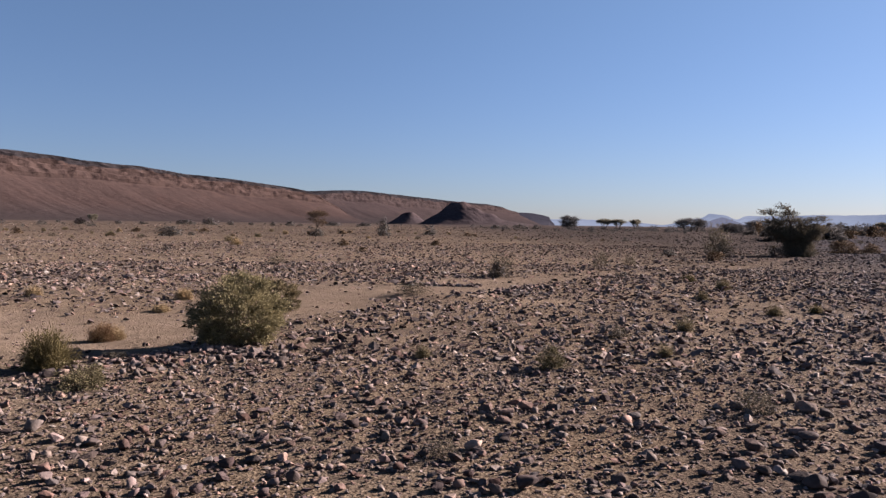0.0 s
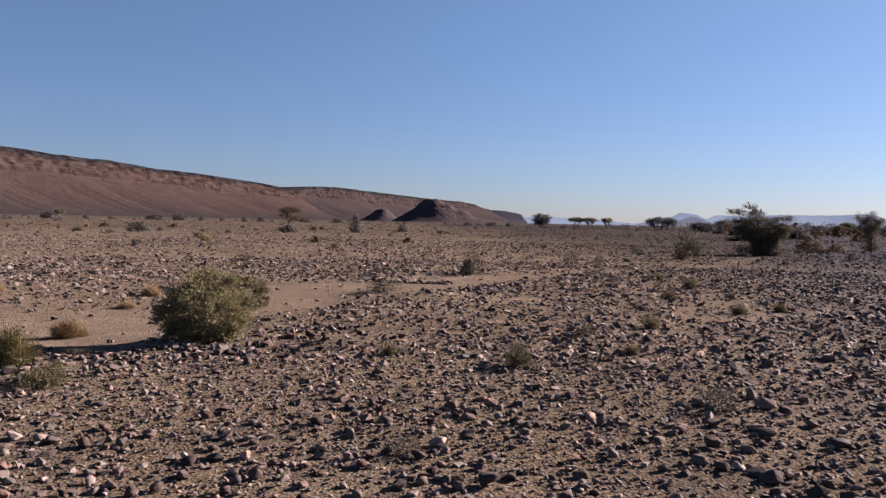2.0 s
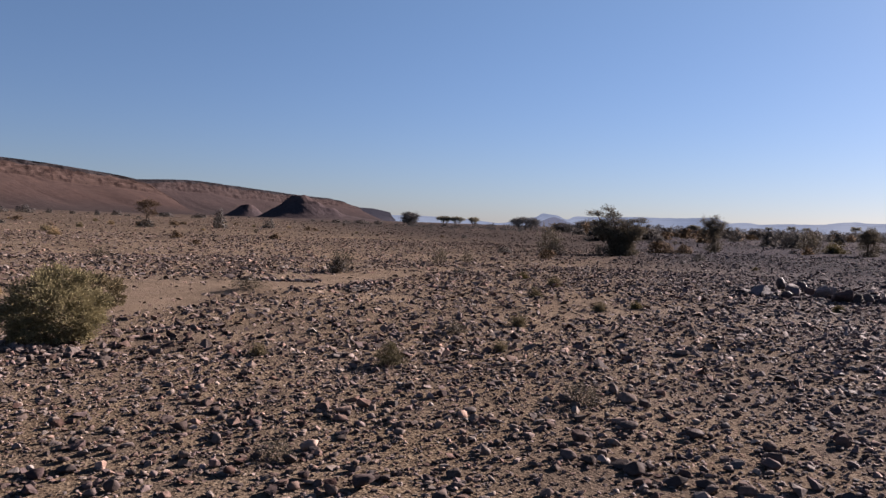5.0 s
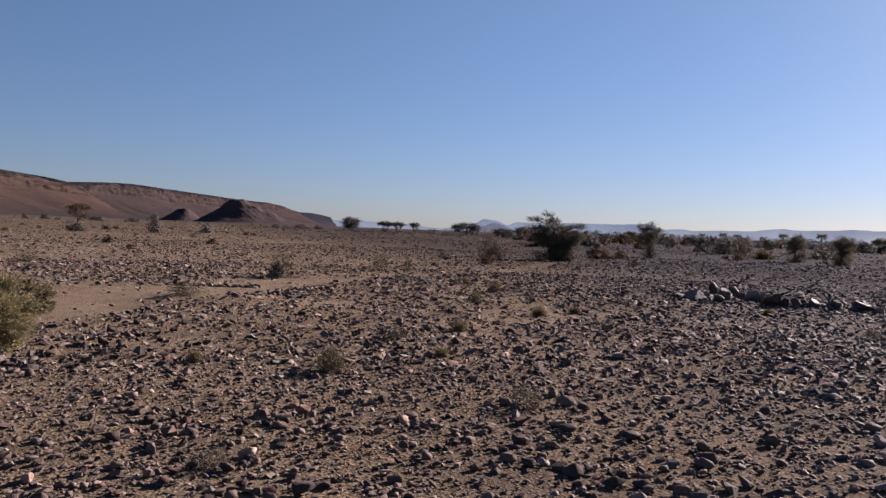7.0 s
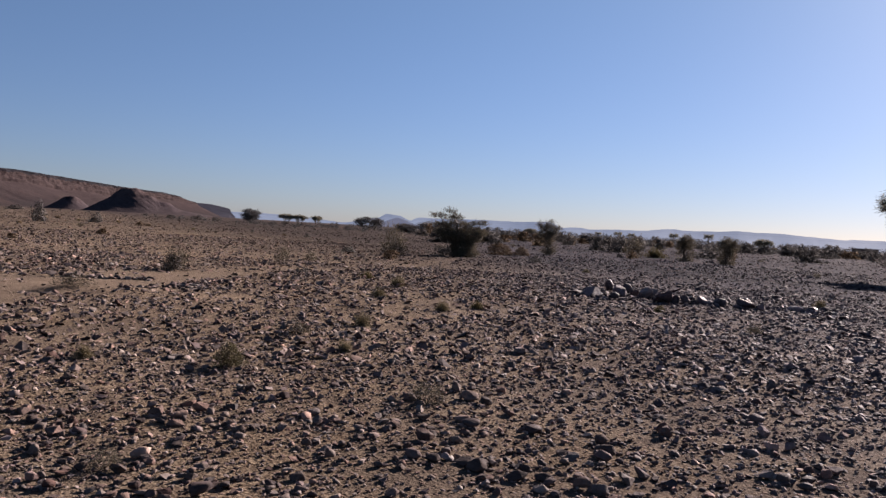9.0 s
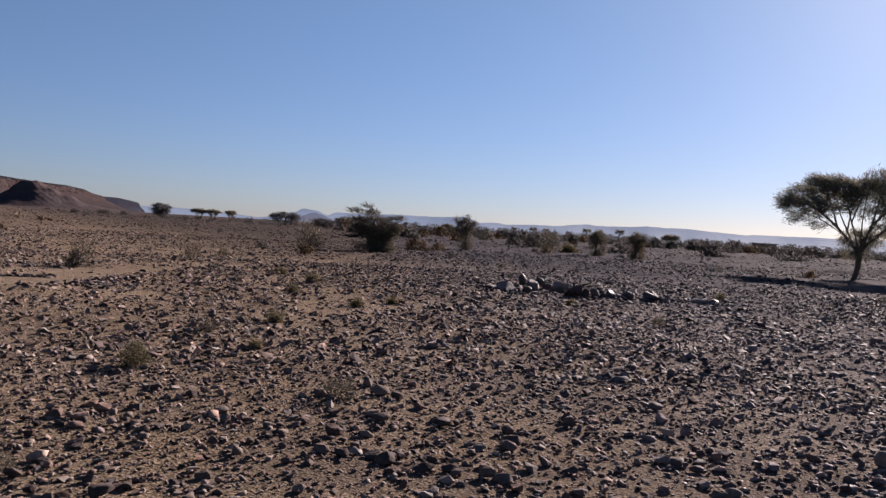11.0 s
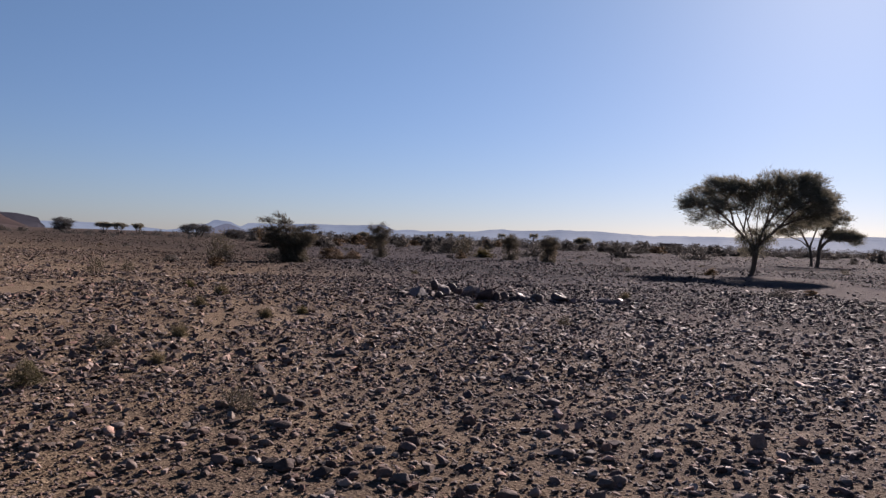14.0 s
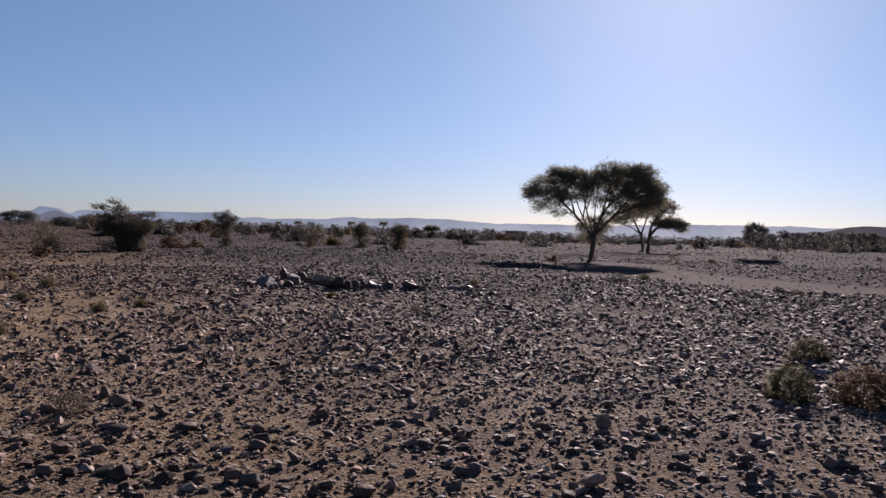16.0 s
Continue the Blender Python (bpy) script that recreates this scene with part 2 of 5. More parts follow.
LEAF_OLIVE = leaf_material("olive_leaf", [(0.0, (0.112, 0.100, 0.057)), (0.5, (0.148, 0.130, 0.075)), (1.0, (0.196, 0.170, 0.102))], 0.18)
LEAF_GREEN = leaf_material("yellow_green_leaf", [(0.0, (0.067, 0.057, 0.029)), (0.6, (0.090, 0.075, 0.037)), (1.0, (0.115, 0.094, 0.048))])
LEAF_GREY = leaf_material("grey_green_leaf", [(0.0, (0.098, 0.083, 0.052)), (0.6, (0.128, 0.107, 0.067)), (1.0, (0.168, 0.138, 0.088))])
LEAF_DRY = leaf_material("dry_straw", [(0.0, (0.075, 0.043, 0.026)), (0.5, (0.128, 0.078, 0.046)), (1.0, (0.203, 0.138, 0.078))])
LEAF_STRAW = leaf_material("pale_straw", [(0.0, (0.176, 0.130, 0.077)), (0.5, (0.218, 0.162, 0.097)), (1.0, (0.273, 0.210, 0.132))])
LEAF_SAGE = leaf_material("sage_leaf", [(0.0, (0.058, 0.052, 0.031)), (0.6, (0.096, 0.086, 0.05)), (1.0, (0.146, 0.127, 0.077))], 0.1)
# acacia leaf tones lifted for the haze and glare over the crowns
LEAF_ACACIA = leaf_material("acacia_leaf", [(0.0, (0.074, 0.072, 0.056)), (0.6, (0.115, 0.108, 0.084)), (1.0, (0.160, 0.148, 0.122))], 0.32)
LEAF_MOUND = leaf_material("mound_leaf", [(0.0, (0.056, 0.056, 0.034)), (0.6, (0.074, 0.073, 0.044)), (1.0, (0.096, 0.093, 0.057))], 0.12)
LEAF_RUSSET = leaf_material("russet_leaf", [(0.0, (0.058, 0.040, 0.028)), (0.6, (0.092, 0.065, 0.044)), (1.0, (0.135, 0.102, 0.072))], 0.12)
# belt leaf tones hold some haze and glare: lifted, greyed and cooled
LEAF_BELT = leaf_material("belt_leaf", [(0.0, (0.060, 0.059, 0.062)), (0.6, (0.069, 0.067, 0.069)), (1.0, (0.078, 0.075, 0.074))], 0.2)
LEAF_FAR = leaf_material("thorn_leaf", [(0.0, (0.050, 0.046, 0.036)), (0.6, (0.078, 0.069, 0.053)), (1.0, (0.112, 0.097, 0.075))], 0.2)
TWIG = bark_material("dry_twig", (0.054, 0.037, 0.027), (0.131, 0.092, 0.065))
MUD = bark_material("dark_mud", (0.05, 0.038, 0.034), (0.08, 0.06, 0.052))
BARK = bark_material("acacia_bark", (0.039, 0.028, 0.021), (0.1, 0.073, 0.054))
MESA = cliff_material("mesa_rock", (0.030, 0.0245, 0.0248), (0.037, 0.0262, 0.0245), (0.046, 0.0325, 0.0295), (0.024, 0.0218, 0.0238))
# butte tones lifted and cooled for the air in front of it
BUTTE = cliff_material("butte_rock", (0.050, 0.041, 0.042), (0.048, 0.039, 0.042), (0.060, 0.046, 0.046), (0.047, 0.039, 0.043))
# the mesa rock again, greyed with the haze of its distance
MESA_HAZED = cliff_material("hazed_mesa_rock", (0.029, 0.0250, 0.0262), (0.032, 0.0252, 0.0258), (0.039, 0.0300, 0.0300), (0.0215, 0.0205, 0.0235))
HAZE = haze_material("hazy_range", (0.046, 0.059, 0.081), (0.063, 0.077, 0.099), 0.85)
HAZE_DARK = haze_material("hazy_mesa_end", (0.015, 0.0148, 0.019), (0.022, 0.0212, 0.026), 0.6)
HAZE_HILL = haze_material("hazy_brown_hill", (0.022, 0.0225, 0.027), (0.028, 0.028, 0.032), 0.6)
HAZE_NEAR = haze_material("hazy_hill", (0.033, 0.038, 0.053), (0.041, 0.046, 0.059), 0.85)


# ---- mesh helpers ----
def mesh_of(name, verts, faces, mat, uv=None, smooth=False):
    """A mesh from an array of places and an array of corner numbers, all faces with as many corners."""
    me = bpy.data.meshes.new(name)
    verts, faces = np.asarray(verts, np.float32), np.asarray(faces, np.int32)
    count, k = faces.shape
    me.vertices.add(len(verts))
    me.vertices.foreach_set("co", verts.ravel())
    me.loops.add(count * k)
    me.loops.foreach_set("vertex_index", faces.ravel())
    me.polygons.add(count)
    me.polygons.foreach_set("loop_start", np.arange(0, count * k, k, dtype=np.int32))
    if uv is not None:
        layer = me.uv_layers.new(name="UVMap")
        layer.data.foreach_set("uv", np.asarray(uv, np.float32)[faces.ravel()].ravel())
    me.update(calc_edges=True)
    me.validate()
    if not smooth:
        me.shade_flat()
    me.materials.append(mat)
    return me


def marked(me, name, values):
    """Gives every corner of a mesh a number that its material can read."""
    me.attributes.new(name, "FLOAT", "POINT").data.foreach_set("value", np.asarray(values, np.float32).ravel())
    return me


def part(name, me, parent, label=""):
    ob = new(name, me)
    ob.parent = parent
    return tagged(ob, label)


def grid_faces(rows, cols, closed=False):
    i, j = np.meshgrid(np.arange(rows - 1), np.arange(cols if closed else cols - 1), indexing="ij")
    a, b = (i * cols + j).ravel(), (i * cols + (j + 1) % cols).ravel()
    return np.stack([a, b, b + cols, a + cols], 1)


WAVES = [(random.uniform(0, 6.283), random.uniform(0, 6.283), k) for k in (0.25, 0.37, 0.61, 0.9, 1.3, 1.9, 2.7, 3.9, 5.5, 7.7)]


def swell(x, y, first=0, last=10):
    """A smooth uneven field of about -1 to 1."""
    total = 0
    for turn, shift, k in WAVES[first:last]:
        total = total + np.sin(k * (x * math.cos(turn) + y * math.sin(turn)) + shift + 0.8 * np.sin(0.7 * k * (x * math.sin(turn) - y * math.cos(turn))))
    return total / math.sqrt(max(1, last - first))


def line_distance(x, y, line):
    best = np.full(np.shape(x), 1e9)
    for (ax, ay), (bx, by) in zip(line, line[1:]):
        ex, ey = bx - ax, by - ay
        s = np.clip(((x - ax) * ex + (y - ay) * ey) / (ex * ex + ey * ey), 0, 1)
        best = np.minimum(best, np.hypot(x - ax - s * ex, y - ay - s * ey))
    return best


WASH = [(-14, 12.5), (-7, 11.6), (-3.6, 10.9), (-2.2, 14.2), (-0.9, 17.6), (1.2, 20.2), (5, 23.4), (10, 27), (15, 33), (20, 42), (30, 50)]
TONGUE = [(-0.9, 16.0), (0.4, 16.4), (1.7, 16.7)]
FLAT = [(41, 24), (34, 19.5), (30.8, 14.5), (29.6, 9.9), (29.8, 6.5), (31, 0)]


def sandiness(x, y):
    """1 on the bare sand of the wash, 0 on the stony plain."""
    edge = 0.5 * swell(x, y, 3, 8)
    x, y = np.clip(x, -90, 110), np.clip(y, -90, 110)

    def inside(line, half, steep):
        return 1 / (1 + np.exp(np.clip((line_distance(x, y, line) - half) * steep, -40, 40)))

    a, b, c = inside(WASH, 1.55 - edge - 0.19 * np.clip(x - 2, 0, 7.5), 4), inside(TONGUE, 0.5 - 0.5 * edge, 5), inside(FLAT, 3.5 - 1.0 * edge, 3)
    return np.clip(a + b + c, 0, 1)


def ground_z(x, y):
    r = np.hypot(x, y)
    fade = np.clip(1.2 - r / 60, 0.0, 1)
    return fade * (0.022 * swell(x, y, 0, 5) + 0.009 * swell(x, y, 5, 10)) - 0.055 * sandiness(x, y) * np.clip(2 - r / 40, 0, 1) + 0.14 * np.exp(-((x - 0.25) / 1.3) ** 2 - ((y - 16.6) / 0.8) ** 2)


def rest(x, y):
    return float(ground_z(np.array(float(x)), np.array(float(y))))


# ---- the ground ----
SECTORS = 240
radii = np.concatenate([[0.0], np.geomspace(0.6, 60, 190), np.geomspace(65, 4900, 60)])
angle = np.linspace(0, 2 * np.pi, SECTORS, endpoint=False)
gx, gy = np.outer(radii, np.sin(angle)), np.outer(radii, np.cos(angle))
ground_verts = np.stack([gx.ravel(), gy.ravel(), ground_z(gx, gy).ravel()], 1)
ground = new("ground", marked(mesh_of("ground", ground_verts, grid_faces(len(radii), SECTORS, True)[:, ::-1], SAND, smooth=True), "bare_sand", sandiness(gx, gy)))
tagged(ground, "flat brown desert soil strewn with gravel and stones", "ground", kind="structure")


# ---- ridges, buttes and far ranges ----
def wave_noise(a, seed, scales):
    rng = np.random.RandomState(seed)
    total = np.zeros_like(a)
    for s, amp in scales:
        for _ in range(3):
            total += amp * np.sin(a * s * rng.uniform(0.7, 1.4) + rng.uniform(0, 6.28)) / 1.7
    return total


def ridge(name, crest, near, far, steps, seed, mat, scree_run=2.1, cliff=0.3, back=3.0, rough=1.0, jag=0.008, fine=1.0, blur=0):
    """A ridge seen from the plain: crest gives bearing (degrees right of +y) and elevation; near and far its distance at the two ends."""
    az = np.linspace(crest[0][0], crest[-1][0], steps)
    el = np.interp(az, [c[0] for c in crest], [c[1] for c in crest])
    soft = blur or max(3, steps // 45)
    bell = np.hanning(2 * soft + 3)[1:-1]
    el = np.convolve(np.pad(el, soft, mode="edge"), bell / bell.sum(), mode="valid")
    dist = np.interp(az, [az[0], az[-1]], [near, far])
    tall = dist * np.tan(np.radians(el)) + 1.5
    tall = np.maximum(tall * (1 + jag * wave_noise(az * fine, seed, [(0.9, 1), (3.1, 0.6)])), 0.5)
    levels = [(0.0, -0.04), (0.12, 0.03), (0.3, 0.1), (0.46, 0.19), (0.6, 0.3), (0.72, 0.41), (0.82, 0.51), (0.9, 0.6), (0.95, 0.66)]
    levels = [(u, h / 0.66 * (1 - cliff)) for u, h in levels]
    levels += [(0.965, 1 - cliff * 0.75), (0.972, 1 - cliff * 0.5), (0.985, 1 - cliff * 0.42), (0.992, 1 - cliff * 0.12), (1.0, 1 - cliff * 0.1), (1.01, 1.0), (1.2, 1.0), (1 + back, 0.98)]
    rows, uv = [], []
    for n, (u, h) in enumerate(levels):
        slope = math.sin(min(u, 1) * math.pi) ** 0.7 if u < 1 else 0
        lean = fine * az + (1.6 + 0.5 * np.sin(az * 0.9 + seed)) * h * (1 if u < 1 else 0)
        gully = np.abs(wave_noise(lean, seed + 3, [(1.3, 0.5), (3.1, 0.35)])) + 0.05 * wave_noise(lean + 2.2 * h, seed + 4, [(6, 0.5)])
        face = 0.016 * wave_noise(az * fine, seed + 5 + n, [(5, 0.6), (13, 0.5)]) if u > 0.93 and u < 1.2 else 0
        run = tall * scree_run
        r = dist - run * (1 - u) + rough * tall * (0.07 * slope * (gully - 0.45) + face)
        z = tall * h + (rough * tall * 0.012 * slope * wave_noise(lean, seed + 9, [(1.5, 0.6), (4, 0.4)]))
        if n == 0:
            z = z * 0 - 0.3
        rows.append(np.stack([r * np.sin(np.radians(az)), r * np.cos(np.radians(az)), z], 1))
        uv.append(np.stack([az, np.full_like(az, 0.85 * h if u < 1.01 else 0.95)], 1))
    rows.append(rows[-1] * [1.02, 1.02, 0] - [0, 0, 0.3])
    uv.append(uv[-1])
    return new(name, mesh_of(name, np.concatenate(rows), grid_faces(len(rows), steps), mat, np.concatenate(uv), smooth=False))


def mesa(name, crest, away, facing, steps, seed, mat, label, cliff=0.34, apron=3.0):
    """A flat-topped mesa: crest gives bearing (degrees right of +y) and elevation of its rim, which runs straight,
    that many metres away, square to the bearing that it faces. Its scree falls square to the rim."""
    az = np.linspace(crest[0][0], crest[-1][0], steps)
    el = np.interp(az, [c[0] for c in crest], [c[1] for c in crest])
    bell = np.hanning(13)[1:-1]
    el = np.convolve(np.pad(el, 5, mode="edge"), bell / bell.sum(), mode="valid")
    dist = -away / np.cos(np.radians(az - facing))
    rim = np.stack([dist * np.sin(np.radians(az)), dist * np.cos(np.radians(az))], 1)
    tall = np.maximum(dist * np.tan(np.radians(el)) + 1.5, 0.5)
    along = np.gradient(rim, axis=0)
    along /= np.linalg.norm(along, axis=1, keepdims=True)
    down = np.stack([along[:, 1], -along[:, 0]], 1)
    run = np.r_[0, np.cumsum(np.linalg.norm(np.diff(rim, axis=0), axis=1))]
    tall *= 1 + 0.006 * wave_noise(run, seed, [(0.015, 1), (0.06, 0.5)])
    spur = wave_noise(run, seed + 3, [(0.009, 0.7), (0.024, 0.4)])
    fine = wave_noise(run, seed + 4, [(0.11, 0.6), (0.27, 0.4)])
    # the cliff dies out where the mesa runs down into the plain
    bare = np.clip((el - 0.6) / max(0.3, el.max() * 0.35), 0, 1)
    crag = cliff * (0.15 + 0.85 * bare) * (1 + 0.12 * wave_noise(run, seed + 6, [(0.006, 0.6), (0.02, 0.5)]))
    # reach out from the rim, in parts of the mesa's height; depth below the rim, in parts of the cliff's
    walls = [(0.115, 0.82), (0.1, 0.64), (0.075, 0.6), (0.07, 0.42), (0.045, 0.38), (0.04, 0.22), (0.02, 0.2), (0.015, 0.07), (-0.01, 0.06), (-0.012, 0.0), (-0.5, -0.012), (-2.5, 0.03)]
    rows, uv = [], []
    for n in range(15 + len(walls)):
        u = min(n / 14, 1)
        reach, h = ((1 - u) * apron + 0.12, (1 - crag) * u ** 1.75) if n < 15 else (walls[n - 15][0], 1 - walls[n - 15][1] * crag)
        scree = math.sin(math.pi * u) if n < 15 else 0
        steep = 15 <= n < 25
        wall = wave_noise(run, seed + 20 + n, [(0.03, 0.6), (0.09, 0.5), (0.2, 0.35)]) if steep else 0
        out = tall * (reach + 0.055 * scree * np.abs(spur) + 0.006 * scree * fine + (0.024 * spur + 0.016 * wall if steep else 0.024 * spur * (n == 14)))
        z = tall * (h + 0.016 * scree * np.abs(spur) + 0.002 * scree * fine + (0.035 * wall * crag if steep and n < 24 else 0))
        p = rim + down * out[:, None]
        rows.append(np.stack([p[:, 0], p[:, 1], z if n else z * 0 - 0.4], 1))
        bed = u ** 1.75 * 0.66 if n < 15 else 1 - 0.34 * walls[n - 15][1]
        uv.append(np.stack([run / 100, bed * (0.6 + 0.4 * bare)], 1))
    rows.append(rows[-1] * [1, 1, 0] - [0, 0, 0.4])
    uv.append(uv[-1])
    return tagged(new(name, mesh_of(name, np.concatenate(rows), grid_faces(len(rows), steps), mat, np.concatenate(uv))), label, "mesa", kind="structure")


def butte(name, az, dist, lobes, seed, mat, label, cell=3.0):
    """A cone-shaped hill: lobes of (metres across, metres behind, height, blunt top, foot, hollow of its slope)."""
    wide = max(abs(a) + foot for a, _, _, _, foot, _ in lobes)
    n = int(2 * wide / cell)
    a, d = np.meshgrid(np.linspace(-wide, wide, n), np.linspace(-wide, wide, n), indexing="ij")
    warp_a, warp_d = 3.0 * swell(a * 0.06 + seed, d * 0.06, 0, 6), 3.0 * swell(a * 0.06, d * 0.06 + 5 * seed, 0, 6)
    total = 0
    for la, ld, high, blunt, foot, hollow in lobes:
        far = np.hypot(a + warp_a - la, d + warp_d - ld)
        u = np.clip((foot - far) / (foot - blunt), 0, 1)
        total = total + (high * np.where(u < 0.7, u ** hollow, 0.7 ** hollow + (1 - 0.7 ** hollow) * np.sin((u - 0.7) / 0.3 * math.pi / 2))) ** 7
    z = total ** (1 / 7.0)
    z = z * (1 + 0.03 * swell(a * 0.16, d * 0.16, 2, 8) * np.clip(z / 8, 0, 1)) - 0.6
    c, k = math.cos(radians(az)), math.sin(radians(az))
    x, y = dist * k + a * c + d * k, dist * c - a * k + d * c
    uv = np.stack([a.ravel() / 40, np.clip(z.ravel() / z.max(), 0, 1) * 0.9], 1)
    me = mesh_of(name, np.stack([x.ravel(), y.ravel(), z.ravel()], 1), grid_faces(n, n)[:, ::-1], mat, uv, smooth=True)
    return tagged(new(name, me), label, name, kind="structure")


MESA_CREST = [(-52, 4.6), (-34, 4.5), (-27.6, 4.38), (-25, 4.2), (-22.35, 3.9), (-19.5, 3.68), (-16.3, 3.2), (-12.9, 2.92), (-9.8, 2.57), (-8.2, 2.28), (-7.4, 2.05), (-6.8, 1.7), (-5.5, 0.9), (-4.6, 0.1)]
MESA_TWO = [(-10.5, 1.9), (-7.5, 2.1), (-6.8, 2.18), (-5.8, 2.31), (-4.1, 2.33), (-1.7, 2.08), (0.8, 1.83), (2.4, 1.66), (4.9, 1.47), (6.0, 1.28), (6.5, 1.08), (7.2, 0.92), (7.35, 0.7), (8.0, 0.4), (8.8, 0.06)]
mesa("mesa", MESA_CREST, 1506, 128, 900, 11, MESA, "long flat-topped reddish brown mesa with gullied scree")
mesa("mesa", MESA_TWO, 1690, 125, 560, 23, MESA_HAZED, "farther flat-topped brown mesa with a pale broken rim", 0.36, 2.4)
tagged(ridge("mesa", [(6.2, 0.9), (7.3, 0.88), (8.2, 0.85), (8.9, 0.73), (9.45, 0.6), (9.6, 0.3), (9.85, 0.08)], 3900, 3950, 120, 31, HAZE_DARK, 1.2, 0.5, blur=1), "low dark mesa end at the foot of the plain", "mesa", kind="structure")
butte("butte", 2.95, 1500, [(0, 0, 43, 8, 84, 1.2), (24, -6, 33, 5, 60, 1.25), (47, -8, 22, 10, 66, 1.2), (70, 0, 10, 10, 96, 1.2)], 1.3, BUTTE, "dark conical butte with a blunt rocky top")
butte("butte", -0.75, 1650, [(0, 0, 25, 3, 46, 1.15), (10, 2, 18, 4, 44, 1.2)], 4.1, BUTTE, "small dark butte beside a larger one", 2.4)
RANGE = [(7.5, 0.38), (11.7, 0.45), (15, 0.32), (17.3, 0.1), (17.9, 0.16), (18.4, 0.3), (19.0, 0.49), (19.8, 0.58), (20.1, 0.66), (20.4, 0.9), (20.9, 0.88), (21.65, 0.79), (22.1, 0.56), (22.3, 0.5), (22.6, 0.72), (22.9, 0.79), (23.9, 0.76), (25.2, 0.8), (27.2, 0.86), (30.5, 0.88), (32.2, 1.0), (32.6, 0.94), (33.0, 0.68), (33.3, 0.58), (33.6, 0.66), (34.7, 0.69), (35.1, 0.61), (36.2, 0.66), (39.2, 0.74), (40.2, 0.88), (41, 0.95), (42, 0.87), (44.1, 0.94), (45.3, 1.04), (46.2, 0.99), (47.9, 1.0), (49.3, 0.91), (50.6, 0.83), (51.8, 0.77), (52.1, 0.83), (58.8, 0.88), (65.4, 1.12), (71.5, 1.15), (76, 1.05), (95, 0.9)]
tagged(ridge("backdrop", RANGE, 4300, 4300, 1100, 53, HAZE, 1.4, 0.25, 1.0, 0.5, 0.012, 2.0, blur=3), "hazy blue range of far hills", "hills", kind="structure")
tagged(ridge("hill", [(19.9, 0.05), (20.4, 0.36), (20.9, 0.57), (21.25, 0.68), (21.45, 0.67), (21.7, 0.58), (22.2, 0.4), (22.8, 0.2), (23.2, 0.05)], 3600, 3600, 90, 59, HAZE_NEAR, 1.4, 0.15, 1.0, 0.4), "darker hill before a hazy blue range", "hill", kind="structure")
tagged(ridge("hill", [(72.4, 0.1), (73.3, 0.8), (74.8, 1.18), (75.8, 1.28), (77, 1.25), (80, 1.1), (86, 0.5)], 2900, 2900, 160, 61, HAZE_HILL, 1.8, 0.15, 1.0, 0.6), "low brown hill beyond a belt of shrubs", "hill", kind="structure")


# ---- plants ----
def skeleton_of(rng, trunks, tips, step, bend=0.12, cling=0.35, limbs=()):
    """Grows limbs from the trunks' lines to every tip. Returns places, parents and radius weights."""
    spots, parents, path = [], [], []
    for line in trunks:
        before = next((i for i, q in enumerate(spots) if np.linalg.norm(q - line[0]) < 1e-3), -1)
        for p in line if before < 0 else line[1:]:
            spots.append(np.array(p, float))
            parents.append(before)
            path.append(0 if before < 0 else path[before] + np.linalg.norm(spots[-1] - spots[before]))
            before = len(spots) - 1
    free = {i for i in range(len(spots)) if parents[i] >= 0} or set(range(len(spots)))
    order = sorted(tips, key=lambda p: min(np.linalg.norm(p - spots[i]) for i in free))
    forks = set(free)
    for n_tip, tip in enumerate(list(limbs) + order):
        ids = np.array(sorted(forks if n_tip < len(limbs) else free))
        gap = np.linalg.norm(np.array([spots[i] for i in ids]) - tip, axis=1) + (0 if n_tip < len(limbs) else cling) * np.array([path[i] for i in ids])
        at = int(ids[np.argmin(gap)])
        start, length = spots[at], np.linalg.norm(tip - spots[at])
        n = max(1, int(length / step))
        side = rng.normal(0, bend * length, 3) + np.array([0, 0, bend * length])
        for k in range(1, n + 1):
            s = k / n
            p = start + (tip - start) * s + side * s * (1 - s) + (rng.normal(0, 0.12 * step, 3) if k < n else 0)
            spots.append(p)
            parents.append(at)
            path.append(path[at] + np.linalg.norm(p - spots[at]))
            at = len(spots) - 1
            free.add(at)
    weight = np.ones(len(spots))
    for i in range(len(spots) - 1, -1, -1):
        if parents[i] >= 0:
            weight[parents[i]] = max(weight[parents[i]], 0) + weight[i] * 0.9
    return np.array(spots), np.array(parents), weight


def tubes(spots, parents, radius, sides=5):
    """One tapered pipe for each limb piece."""
    ids = np.where(parents >= 0)[0]
    a, b = spots[parents[ids]], spots[ids]
    way = b - a
    way /= np.maximum(np.linalg.norm(way, axis=1, keepdims=True), 1e-6)
    ref = np.where(np.abs(way[:, 2:]) < 0.9, [[0.0, 0, 1]], [[1.0, 0, 0]])
    u = np.cross(way, ref)
    u /= np.linalg.norm(u, axis=1, keepdims=True)
    v = np.cross(way, u)
    turn = np.arange(sides) * 2 * np.pi / sides
    ring = u[:, None] * np.cos(turn)[None, :, None] + v[:, None] * np.sin(turn)[None, :, None]
    low = a[:, None] + ring * np.minimum(radius[parents[ids]], radius[ids] * 1.6)[:, None, None]
    high = b[:, None] + ring * radius[ids][:, None, None]
    verts = np.concatenate([low, high], 1).reshape(-1, 3)
    k = np.arange(sides)
    one = np.stack([k, (k + 1) % sides, (k + 1) % sides + sides, k + sides], 1)
    faces = (one[None] + (np.arange(len(ids)) * 2 * sides)[:, None, None]).reshape(-1, 4)
    return verts, faces


